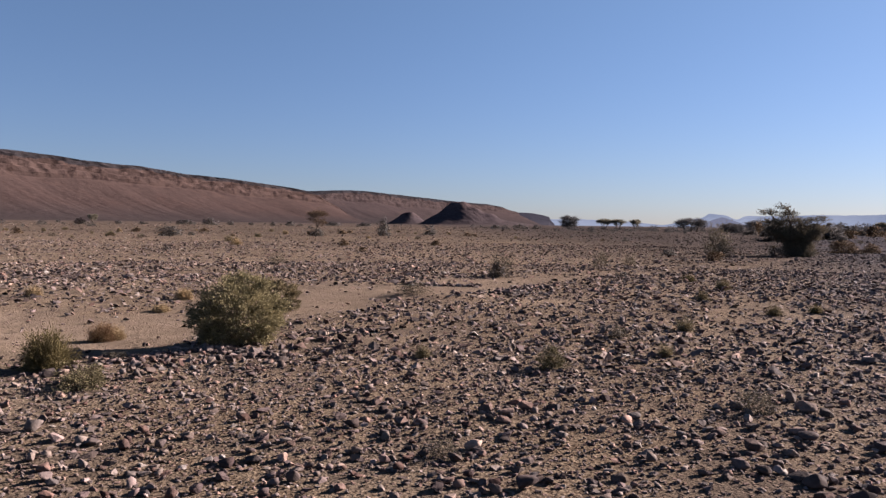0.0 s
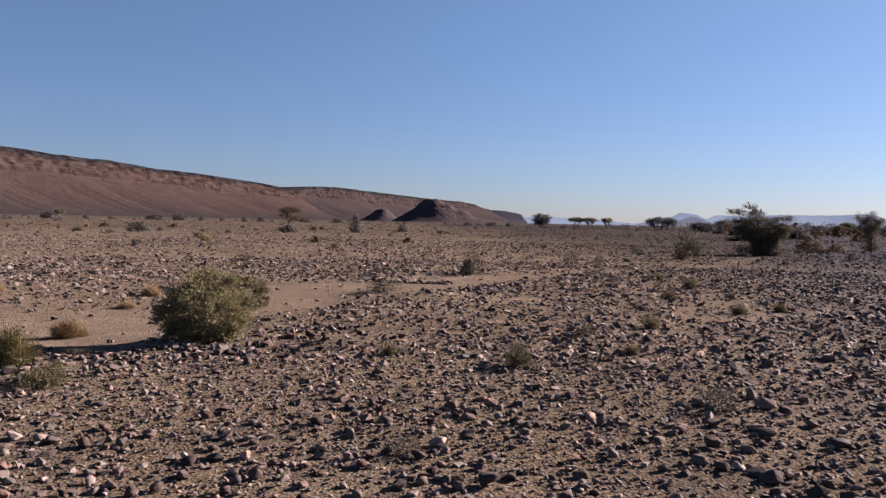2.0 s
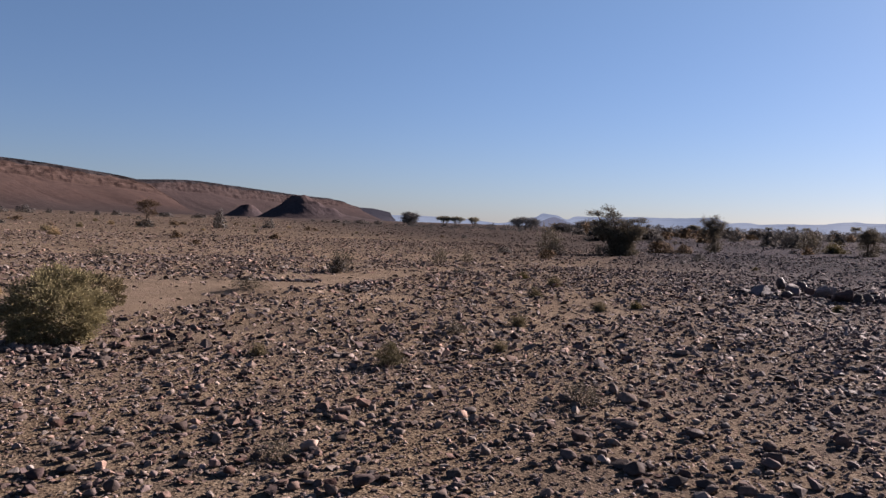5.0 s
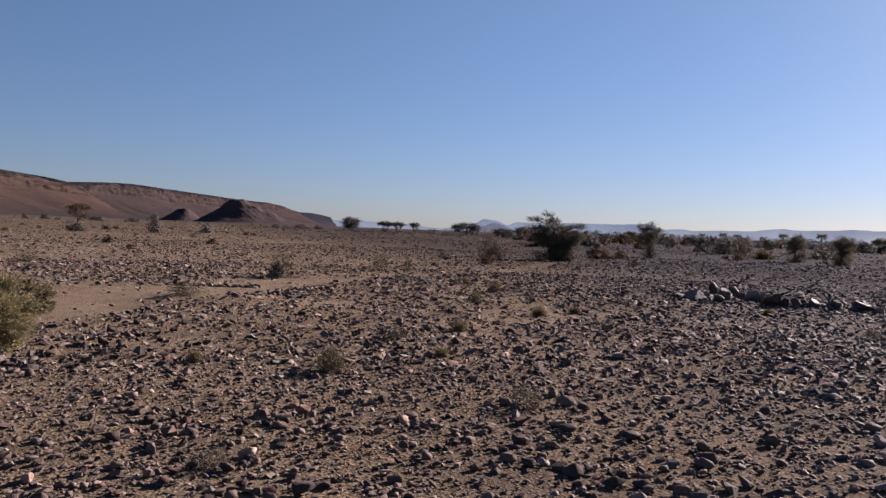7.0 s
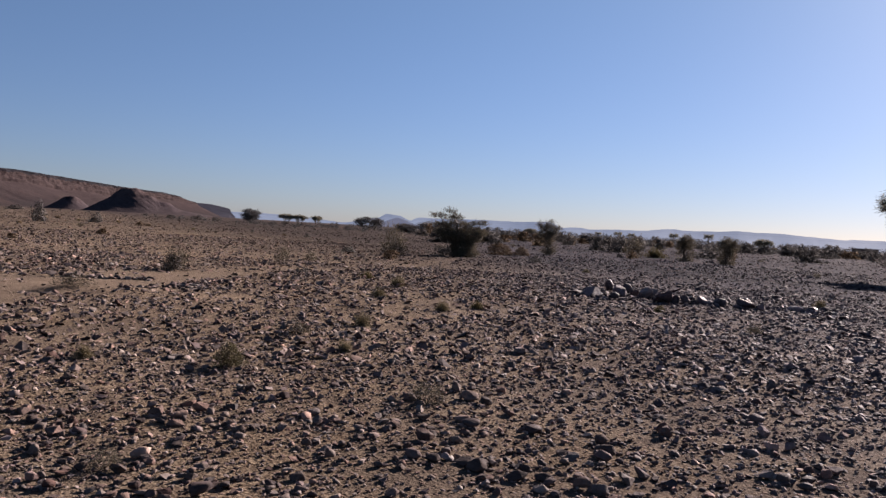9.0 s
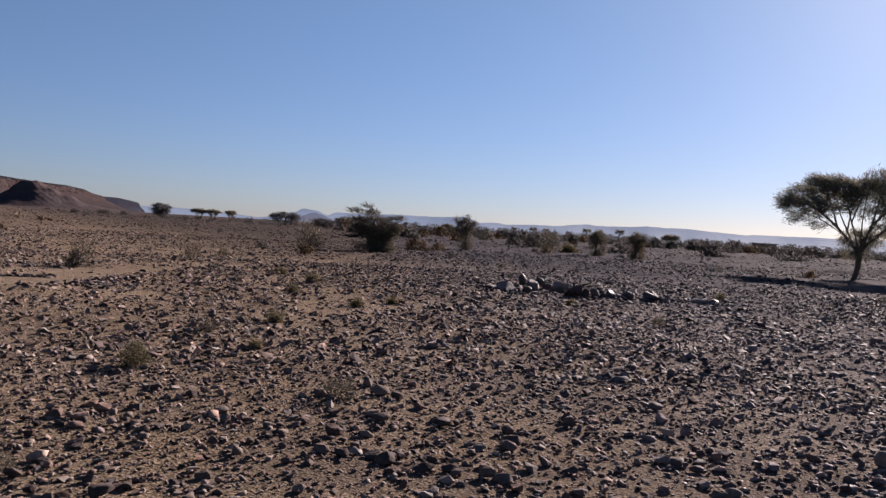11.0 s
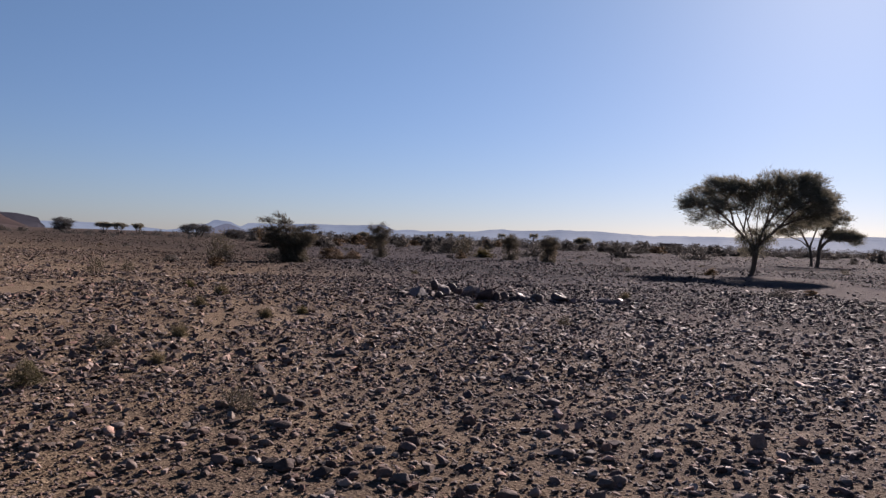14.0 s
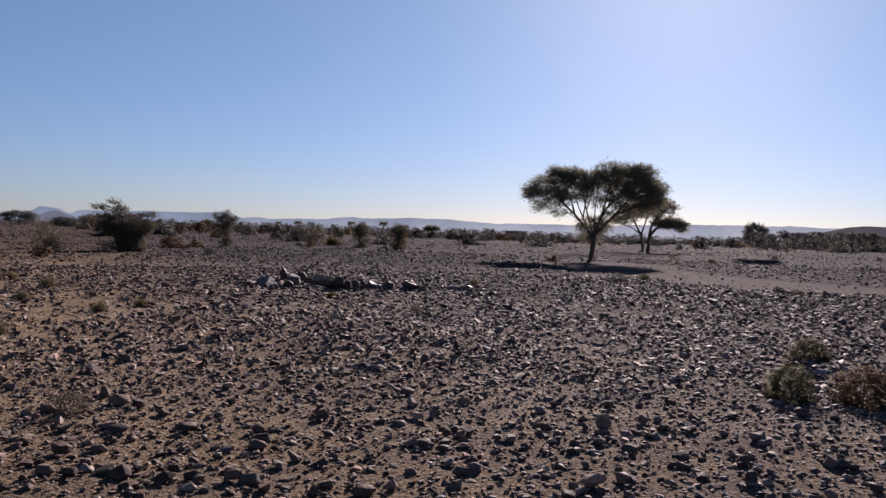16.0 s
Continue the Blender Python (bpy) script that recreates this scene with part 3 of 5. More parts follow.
def blades(rng, base, way, length, width):
    """Narrow leaves or twiglets: one four-cornered blade each, from base along way."""
    way = way / np.maximum(np.linalg.norm(way, axis=1, keepdims=True), 1e-6)
    side = np.cross(way, rng.normal(0, 1, way.shape))
    side /= np.maximum(np.linalg.norm(side, axis=1, keepdims=True), 1e-6)
    length, width = np.reshape(length, (-1, 1)), np.reshape(width, (-1, 1))
    lift = np.cross(side, way) * length * 0.08
    mid = base + way * length * 0.5 + lift
    verts = np.stack([base, mid + side * width / 2, base + way * length, mid - side * width / 2], 1).reshape(-1, 3)
    return verts, np.arange(len(base) * 4).reshape(-1, 4)


def dome(rng, n, w, h, low=0.05, shell=0.35, lobes=5):
    """Places in a lumpy dome one wide and high."""
    turn, tilt = rng.uniform(0, 2 * np.pi, n), np.arccos(rng.uniform(low, 1, n))
    lump = 1 + 0.16 * np.sin(turn * lobes + 2 * tilt + rng.uniform(0, 6)) + 0.1 * np.sin(turn * 3 + 5 * tilt)
    r = (1 - shell * rng.uniform(0, 1, n) ** 1.6) * lump * 0.9
    return np.stack([r * np.sin(tilt) * np.cos(turn) * w / 2, r * np.sin(tilt) * np.sin(turn) * w / 2, r * np.cos(tilt) * h], 1)


def rounded_off(me, heart):
    """Shades the leaves of a dense bush as the rounded mass that they make together."""
    co = np.empty(len(me.vertices) * 3, np.float32)
    me.vertices.foreach_get("co", co)
    way = co.reshape(-1, 4, 3).mean(1, keepdims=True).repeat(4, 1).reshape(-1, 3) - np.array(heart, np.float32)
    way /= np.maximum(np.linalg.norm(way, axis=1, keepdims=True), 1e-6)
    lean = np.random.RandomState(len(way)).normal(0, 0.1, (len(way) // 4, 1, 3)).repeat(4, 1).reshape(-1, 3)
    way = way + lean
    way /= np.linalg.norm(way, axis=1, keepdims=True)
    me.normals_split_custom_set_from_vertices(way.tolist())


def leafy_meshes(name, seed, w, h, tips, leaves, leaf, mat, low=0.0):
    """A dense leafy bush, round with a drawn-in foot (a dome where low is near 0.6): thin stems from one root, small leaves in clumps round every tip."""
    rng = np.random.RandomState(seed)
    waist = 0.42 * (1 - max(low, 0) / 0.6)
    turn, lift = rng.uniform(0, 2 * np.pi, tips), rng.uniform(low - 0.72, 1.0, tips)
    lump = 1 + 0.08 * np.sin(turn * 3 + 3 * lift + rng.uniform(0, 6)) + rng.normal(0, 0.07, tips)
    r = (1 - 0.5 * rng.uniform(0, 1, tips) ** 1.8) * lump
    girth = np.sqrt(np.clip(1 - np.abs(lift) ** 2.1, 0, 1)) * np.where(lift < 0, 1 + 0.12 * lift, 1)
    ends = np.stack([0.47 * w * r * girth * np.cos(turn), 0.47 * w * r * girth * np.sin(turn), h * np.where(lift > 0, waist + (0.97 - waist) * lift * r, waist + 0.5 * lift)], 1)
    ends[:, 2] = np.maximum(ends[:, 2], 0.04 * h)
    lines = [[(0.04 * w * math.cos(a), 0.04 * w * math.sin(a), -0.03), (0.1 * w * math.cos(a), 0.1 * w * math.sin(a), 0.2 * h)] for a in np.linspace(0, 6.28, 7)[:-1]]
    spots, parents, weight = skeleton_of(rng, lines, list(ends), 0.12 * h, 0.08, 0.2)
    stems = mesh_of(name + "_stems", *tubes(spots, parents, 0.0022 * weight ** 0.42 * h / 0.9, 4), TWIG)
    full = rng.uniform(0.3, 1.6, tips)
    at = ends[rng.choice(tips, leaves, p=full / full.sum())] + rng.normal(0, 0.034, (leaves, 3)) * [w, w, h]
    at[:, 2] = np.maximum(at[:, 2], 0.01)
    out = at - [0, 0, 0.25 * h] + rng.normal(0, 0.45, at.shape) * [w / 2, w / 2, h / 2]
    crown = mesh_of(name + "_foliage", *blades(rng, at, out, leaf * rng.uniform(0.7, 1.5, leaves), leaf * 0.5 * rng.uniform(0.7, 1.2, leaves)), mat, smooth=True)
    if low:
        rounded_off(crown, (0, 0, 0.3 * h))
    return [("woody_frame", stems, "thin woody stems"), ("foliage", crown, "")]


def tuft_meshes(name, seed, mat, stalks=340, leaves=700, upright=0.5, fine=1.0):
    """A tuft one metre wide and high: stalks that fan out from the root, with small leaves on their upper parts; the finer, the thinner they are."""
    rng = np.random.RandomState(seed)
    ends = dome(rng, stalks, 1.0, 1.0, 0.02, 0.5)
    roots = np.stack([rng.normal(0, 0.08, stalks), rng.normal(0, 0.08, stalks), np.full(stalks, -0.04)], 1)
    way = ends - roots
    v1, f1 = blades(rng, roots, way, np.linalg.norm(way, axis=1), 0.022 * fine * rng.uniform(0.6, 1.3, stalks))
    stems = mesh_of(name + "_stalks", v1, f1, mat)
    pick = rng.randint(0, stalks, leaves)
    at = roots[pick] + way[pick] * rng.uniform(0.45, 1.0, (leaves, 1)) + rng.normal(0, 0.025, (leaves, 3))
    at[:, 2] = np.maximum(at[:, 2], 0.02)
    v2, f2 = blades(rng, at, way[pick] * upright + rng.normal(0, 0.35, (leaves, 3)), 0.1 * math.sqrt(fine) * rng.uniform(0.6, 1.4, leaves), 0.035 * fine * rng.uniform(0.6, 1.3, leaves))
    return [("tuft", stems, ""), ("foliage", mesh_of(name + "_foliage", v2, f2, mat), "")]


def twiggy_meshes(name, seed, mat, tips=90, leaves=500, low=0.1, leaf=0.075):
    """A sparse bush one metre wide and high, more twig than leaf."""
    rng = np.random.RandomState(seed)
    ends = dome(rng, tips, 1.05, 1.0, low, 0.6)
    lines = [[(0.03 * math.cos(a), 0.03 * math.sin(a), -0.03), (0.07 * math.cos(a), 0.07 * math.sin(a), 0.16)] for a in (0.4, 2.1, 3.9, 5.2)]
    spots, parents, weight = skeleton_of(rng, lines, list(ends), 0.1, 0.14, 0.25)
    stems = mesh_of(name + "_twigs", *tubes(spots, parents, 0.0045 * weight ** 0.45, 3), TWIG)
    at = ends[rng.randint(0, tips, leaves)] + rng.normal(0, 0.06, (leaves, 3))
    at[:, 2] = np.maximum(at[:, 2], 0.01)
    v, f = blades(rng, at, at + rng.normal(0, 0.4, at.shape), leaf * rng.uniform(0.6, 1.5, leaves), 0.35 * leaf * rng.uniform(0.6, 1.3, leaves))
    crown = mesh_of(name + "_foliage", v, f, mat, smooth=True)
    if leaf > 0.1:
        rounded_off(crown, (0, 0, 0.2))
    return [("woody_tangle", stems, "bare brown twigs"), ("foliage", crown, "")]


def lobed_tree_meshes(name, seed, trunks, lobes, tips, sprigs, girth, sprig=0.2, spread=0.28, mat=None, upright=0.5, slim=0.2, wild=0.55, power=0.5):
    """A tree: trunk lines, and a crown of lobes (centre, half sizes, share) filled with fine sprigs at the ends of its limbs."""
    rng = np.random.RandomState(seed)
    ends, total = [], sum(l[2] for l in lobes)
    for centre, half, share in lobes:
        n = max(2, int(tips * share / total))
        d = rng.normal(0, 1, (n, 3))
        d /= np.linalg.norm(d, axis=1, keepdims=True)
        ends.append(np.array(centre) + d * np.array(half) * rng.uniform(0.35, 1.0, (n, 1)) ** 0.6)
    ends = np.concatenate(ends)
    top = np.array([line[-1] for line in trunks]).mean(0)
    limbs = [np.array(c, float) - [0, 0, 0.25 * h[2]] for c, h, _ in lobes]
    spots, parents, weight = skeleton_of(rng, trunks, list(ends), 0.35, 0.1, 0.12, limbs)
    radius = girth * (weight / weight.max()) ** power
    roots = [i for i in range(len(parents)) if parents[i] < 0]
    radius[roots] *= 1.35
    wood = mesh_of(name + "_trunk", *tubes(spots, parents, np.maximum(radius, 0.006), 7), BARK, smooth=True)
    pick = rng.randint(0, len(ends), sprigs)
    out = ends[pick] - top
    out /= np.maximum(np.linalg.norm(out, axis=1, keepdims=True), 1e-6)
    at = ends[pick] + rng.normal(0, spread, (sprigs, 3)) * [1, 1, 0.6] + out * rng.uniform(-0.2, 0.35, (sprigs, 1)) * spread * 2
    at[:, 2] = np.maximum(at[:, 2], 0.05)
    way = out + np.array([0, 0, upright]) + rng.normal(0, wild, (sprigs, 3))
    v, f = blades(rng, at, way, sprig * rng.uniform(0.5, 1.5, sprigs), sprig * slim * rng.uniform(0.6, 1.4, sprigs))
    return [("trunk", wood, "dark forked trunk and limbs"), ("crown", mesh_of(name + "_crown", v, f, mat or LEAF_ACACIA), "")]


def planted(name, meshes, x, y, label, category, group="", scale=(1, 1, 1), turn=0.0):
    """A plant of its own on the ground at x, y."""
    ob = new(name)
    ob.matrix_world = pose(x, y, rest(x, y), 0, 0, turn) @ Matrix.Diagonal((*scale, 1))
    for piece, me, says in meshes:
        part(piece, me, ob, says)
    return tagged(ob, label, category, group)


KINDS = {
    "green": ([tuft_meshes("green_tuft", s, LEAF_GREEN) for s in (1, 2, 3)], "yellow-green tufted desert shrub on stony soil"),
    "grey": ([tuft_meshes("grey_tuft", s, LEAF_GREY, 420, 1300, 0.5, 0.65) for s in (4, 5, 6)], "small grey-green tufted shrub among the stones"),
    "dry": ([tuft_meshes("dry_tuft", s, LEAF_STRAW, 420, 900) for s in (7, 8)], "dry straw-coloured tuft on the soil"),
    "cushion": ([twiggy_meshes("cushion_bush", s, LEAF_SAGE, 120, 4500, 0.0, 0.06) for s in (19, 20)], "dense low sage-green cushion shrub among stones"),
    "broom": ([tuft_meshes("broom_bush", 24, LEAF_GREEN, 2600, 5200, 1.1, 0.42)], "dense yellow-green broom-like bush beside a sandy wash"),
    "russet": ([twiggy_meshes("russet_bush", 23, LEAF_DRY, 120, 4000, 0.0, 0.06)], "reddish brown dry cushion shrub among stones"),
    "brown": ([twiggy_meshes("brown_bush", s, LEAF_FAR, 110, 1000) for s in (9, 10)], "brown leafless twiggy bush on the plain"),
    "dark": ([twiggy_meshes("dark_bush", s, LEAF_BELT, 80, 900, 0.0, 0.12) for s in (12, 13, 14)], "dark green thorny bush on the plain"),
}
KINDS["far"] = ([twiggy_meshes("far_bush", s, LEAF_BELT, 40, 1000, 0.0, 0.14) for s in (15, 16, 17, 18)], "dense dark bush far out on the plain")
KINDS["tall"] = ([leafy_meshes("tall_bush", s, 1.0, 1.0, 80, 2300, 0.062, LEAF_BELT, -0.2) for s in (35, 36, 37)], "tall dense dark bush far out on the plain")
KINDS["rust"] = ([twiggy_meshes("rust_bush", s, LEAF_RUSSET, 40, 700, 0.0, 0.18) for s in (25, 26)], "reddish brown bush far out on the plain")
KINDS["mound"] = ([leafy_meshes("olive_mound", 27, 1.0, 1.0, 420, 15000, 0.032, LEAF_MOUND, 0.55)], "rounded dense olive shrub among dark stones")
KINDS["dark_mound"] = ([leafy_meshes("dark_mound", 28, 1.0, 1.0, 420, 13000, 0.033, LEAF_MOUND, 0.55)], "rounded dense dark olive shrub among stones")
KINDS["brown_mound"] = ([leafy_meshes("brown_mound", s, 1.0, 1.0, 360, 11000, 0.036, LEAF_RUSSET, 0.5) for s in (29, 30)], "rounded dense reddish brown shrub among stones")
KINDS["straw_mound"] = ([tuft_meshes("straw_tuft", 33, LEAF_STRAW, 1600, 2600, 0.9, 0.45)], "rounded pale straw-coloured shrub on bare sand")
KINDS["rusty_tuft"] = ([tuft_meshes("rusty_tuft", 34, LEAF_DRY, 2000, 3600, 1.0, 0.42)], "round dry reddish brown shrub on bare sand")
seen_kinds = {}


def shrub(kind, x, y, w, h, label=""):
    variants, says = KINDS[kind]
    wider = 0.95 if kind in ("cushion", "russet") else 1.1
    n = seen_kinds[kind] = seen_kinds.get(kind, -1) + 1
    planted("shrub", variants[n % len(variants)], x, y, label or says, "shrub", "desert shrubs", (w * wider, w * wider, h * 1.02), 77.0 * n)


# the large bush by the wash and its smaller neighbour behind
planted("shrub", leafy_meshes("large_bush", 21, 1.12, 0.82, 420, 32000, 0.03, LEAF_OLIVE), -2.14, 9.9, "large dense olive-green bush at the edge of the wash", "shrub", "desert shrubs")
planted("shrub", leafy_meshes("second_bush", 22, 0.74, 0.52, 160, 9000, 0.034, LEAF_GREY), -2.32, 13.75, "grey-brown bush behind a larger one on sand", "shrub", "desert shrubs")
shrub("broom", -3.62, 8.1, 0.6, 0.46)
shrub("cushion", -2.93, 7.25, 0.46, 0.23)
shrub("rusty_tuft", -4.02, 10.48, 0.46, 0.29)
shrub("straw_mound", -3.9, 10.6, 0.3, 0.24, "pale dry shoots in a brown shrub")
shrub("straw_mound", -4.39, 15.3, 0.45, 0.27)
shrub("straw_mound", -4.24, 13.5, 0.36, 0.16)
shrub("straw_mound", -7.26, 15.35, 0.42, 0.25)
shrub("brown", -3.18, 8.75, 0.24, 0.1)
shrub("brown", -0.03, 16.35, 0.66, 0.24, "low dead grey-brown twigs on a sand mound")
shrub("brown", 2.48, 22.85, 0.66, 0.66)
shrub("dark", 2.33, 22.7, 0.42, 0.4, "dark dense foot of a twiggy bush")
shrub("grey", 0.14, 8.85, 0.24, 0.19)
shrub("cushion", 1.45, 8.2, 0.33, 0.22)
shrub("grey", 3.93, 11.35, 0.33, 0.26)
shrub("brown", 2.73, 10.45, 0.26, 0.2)
shrub("grey", 2.89, 8.95, 0.25, 0.17)
shrub("grey", 5.79, 15.75, 0.38, 0.27)
shrub("grey", 7.32, 18.6, 0.46, 0.36)
shrub("green", 7.45, 21.3, 0.44, 0.25)
shrub("grey", 6.21, 13.5, 0.36, 0.22)
shrub("green", 7.14, 13.85, 0.34, 0.18)
shrub("brown", 2.77, 6.25, 0.3, 0.19)
shrub("brown", 0.25, 5.2, 0.2, 0.14)
shrub("brown", 6.58, 27.9, 0.56, 0.58)
shrub("brown", 8.18, 30.1, 0.46, 0.45)
shrub("dark", 5.95, 22.6, 0.34, 0.2)
shrub("dark", -11.0, 86.0, 1.5, 0.9)
shrub("dark", -4.03, 91.9, 1.5, 2.0)
shrub("dark", 1.56, 105.7, 1.4, 1.2)
shrub("dark", -23.94, 77, 2.0, 1.05)
shrub("brown", 15.5, 39.7, 1.05, 0.8)
shrub("brown", 17.2, 44.5, 1.5, 1.9)
shrub("brown_mound", 26.3, 47.8, 1.6, 0.78)
shrub("brown_mound", 28.3, 48.3, 0.95, 0.56)
shrub("brown", 18.6, 40.3, 1.0, 0.55)
shrub("dark", 23.79, 13.55, 0.58, 0.32)
shrub("far", 24.73, 8.57, 0.36, 0.2)
shrub("far", 24.03, 7.82, 0.34, 0.18)
shrub("dark_mound", 11.1, 3.46, 0.46, 0.27)
shrub("mound", 8.2, 2.74, 0.44, 0.32)
shrub("brown_mound", 8.5, 2.14, 0.5, 0.37)
shrub("grey", 18.01, 15.05, 0.42, 0.27)
shrub("green", 11.4, 13.6, 0.3, 0.2)
shrub("brown", 10.6, 10.2, 0.26, 0.22)

# thorn trees on the plain, more bush than tree
bushy = [lobed_tree_meshes("thorn_tree", 31, [[(0, 0, -0.1), (0.05, 0, 0.5), (-0.1, 0, 1.0)], [(0.2, 0.1, -0.1), (0.4, 0.1, 0.7), (0.7, 0, 1.3)], [(-0.15, -0.1, -0.1), (-0.4, 0, 0.6), (-0.9, 0, 1.4), (-1.3, 0, 2.1)], [(-0.1, 0, 1.0), (-0.35, 0, 1.8), (-0.6, 0, 2.4)]],
                           [((0.1, 0, 0.26), (0.75, 0.7, 0.22), 4), ((0.05, 0, 0.7), (0.7, 0.6, 0.4), 6), ((-0.1, 0, 1.2), (1.15, 0.9, 0.4), 10), ((-1.05, 0, 1.4), (0.6, 0.5, 0.2), 2.4), ((0.75, 0, 1.5), (0.65, 0.55, 0.25), 2.8), ((-0.3, 0, 1.75), (0.85, 0.6, 0.2), 2.6), ((-1.3, 0, 1.85), (0.55, 0.4, 0.07), 0.7), ((-1.5, 0, 2.3), (0.5, 0.35, 0.06), 0.5), ((-0.65, 0, 2.2), (0.55, 0.4, 0.12), 0.9), ((-0.6, 0, 2.55), (0.35, 0.3, 0.08), 0.3), ((1.2, 0, 2.0), (0.5, 0.35, 0.06), 0.5), ((0.5, 0, 1.95), (0.5, 0.4, 0.12), 0.6)], 420, 18000, 0.08, 0.15, 0.125, slim=0.18, mat=LEAF_FAR, upright=0.1),
         lobed_tree_meshes("upright_thorn", 32, [[(0, 0, -0.1), (0.02, 0, 0.6)], [(0.15, 0.05, -0.1), (0.2, 0.05, 0.7)]],
                           [((-0.1, 0, 1.75), (0.7, 0.65, 0.55), 4), ((0.45, 0, 1.95), (0.55, 0.5, 0.4), 2.5), ((-0.45, 0.1, 2.2), (0.4, 0.35, 0.3), 1), ((0.05, 0, 0.8), (0.5, 0.48, 0.9), 7), ((0.2, 0, 2.4), (0.3, 0.3, 0.25), 0.6)], 170, 7000, 0.08, 0.16, 0.14, slim=0.14, mat=LEAF_FAR, upright=0.05)]
spindly = lobed_tree_meshes("spindly_tree", 38, [[(0, 0, -0.1), (0.05, 0, 0.9), (0, 0, 1.6)], [(0.05, 0, 0.9), (0.45, 0.1, 1.8)], [(0, 0, 1.6), (-0.4, 0, 2.2)]], [((0.1, 0, 2.3), (0.95, 0.8, 0.3), 4), ((-0.3, 0, 1.8), (0.6, 0.5, 0.25), 1.6), ((0.45, 0, 1.5), (0.5, 0.45, 0.25), 1.2), ((0, 0, 0.3), (0.7, 0.6, 0.25), 2.4)], 120, 3200, 0.06, 0.2, 0.16, slim=0.16, mat=LEAF_RUSSET)
planted("thorn_tree", spindly, -11.07, 86.6, "tall sparse brown thorn tree far across the plain", "tree", "thorn trees")
planted("thorn_tree", bushy[0], 20.1, 41.2, "bushy dark thorn tree with wispy upper branches", "tree", "thorn trees")
planted("thorn_tree", bushy[1], 33.04, 52.4, "narrow upright dark thorn tree on the plain", "tree", "thorn trees")
planted("thorn_tree", bushy[1], 45.5, 50.9, "short dense dark thorn tree on the plain", "tree", "thorn trees", (1.2, 1.2, 0.82), 70)
planted("thorn_tree", bushy[1], 44.9, 45.7, "short dense dark thorn tree on the plain", "tree", "thorn trees", (1.1, 1.1, 0.8), 200)
shrub("brown", 43.83, 55.5, 2.0, 1.95)
shrub("green", 48.19, 57.9, 2.4, 1.2, "yellow-green bush on the plain before dark shrubs")
shrub("dark", 61.0, 84.2, 2.2, 2.0)
shrub("dark", 58.8, 77.4, 2.2, 1.8)

# the two umbrella acacias
RX, RY = math.cos(radians(58.5)), -math.sin(radians(58.5))


def across(a, z, deep=0.0):
    """A place in a tree: a metres across the line of sight, deep metres behind it, z up."""
    return (a * RX - deep * RY, a * RY + deep * RX, z)


def crown_of(rows):
    """Lobes for a crown from rows of across, height, half width, half height, share and depth."""
    return [(across(a, z - 0.12, deep), (wide * 1.08, wide * 1.2, tall * 1.55), share) for a, z, wide, tall, share, deep in rows]


def limbs_of(*lines):
    return [[across(*p) for p in line] for line in lines]


acacia_lobes = crown_of([
    (-3.85, 4.5, 0.55, 0.26, 1.0, 0.0), (-3.0, 4.95, 0.85, 0.42, 2.6, 0.7), (-2.0, 5.45, 0.8, 0.42, 2.6, -0.4), (-0.85, 5.35, 0.7, 0.42, 2.2, 0.6), (-2.5, 4.4, 1.1, 0.22, 1.6, -0.9), (-3.3, 3.85, 0.6, 0.14, 0.45, 0.3), (-1.3, 4.75, 0.9, 0.3, 1.4, 1.3), (-0.1, 4.7, 0.45, 0.28, 0.6, -0.6),
    (1.0, 5.65, 0.75, 0.45, 2.4, -0.4), (2.2, 5.55, 0.95, 0.55, 3.4, 0.5), (3.25, 5.45, 0.65, 0.5, 2.2, -0.5), (3.85, 4.75, 0.55, 0.38, 1.6, 0.4), (3.0, 4.7, 1.1, 0.5, 3.6, -0.9), (1.6, 4.85, 0.9, 0.45, 2.6, 1.0), (2.2, 4.2, 1.1, 0.4, 2.2, 0.2), (3.7, 3.85, 0.65, 0.26, 1.2, -0.3), (2.7, 3.6, 1.1, 0.34, 1.8, 0.6), (1.35, 3.4, 0.55, 0.25, 0.5, -0.4),
    (-0.25, 5.3, 0.6, 0.34, 1.7, 0.3), (0.4, 5.25, 0.55, 0.36, 1.5, -0.5), (0.3, 4.65, 0.8, 0.26, 1.3, 0.6), (-0.6, 4.3, 0.6, 0.16, 0.5, 0.4), (2.9, 5.9, 0.6, 0.25, 0.8, 0.3), (-1.4, 5.75, 0.6, 0.25, 0.8, 0.2), (-2.9, 3.45, 0.7, 0.1, 0.3, -0.8), (-1.9, 3.2, 0.6, 0.1, 0.25, -0.6), (0.15, 2.6, 0.85, 0.36, 2.0, 0.0), (0.1, 2.0, 0.6, 0.36, 1.2, 0.0), (-1.9, 4.0, 0.9, 0.16, 0.8, 0.4), (0.6, 4.1, 0.7, 0.25, 0.7, 0.5), (1.9, 3.0, 0.6, 0.14, 0.4, 0.0)])
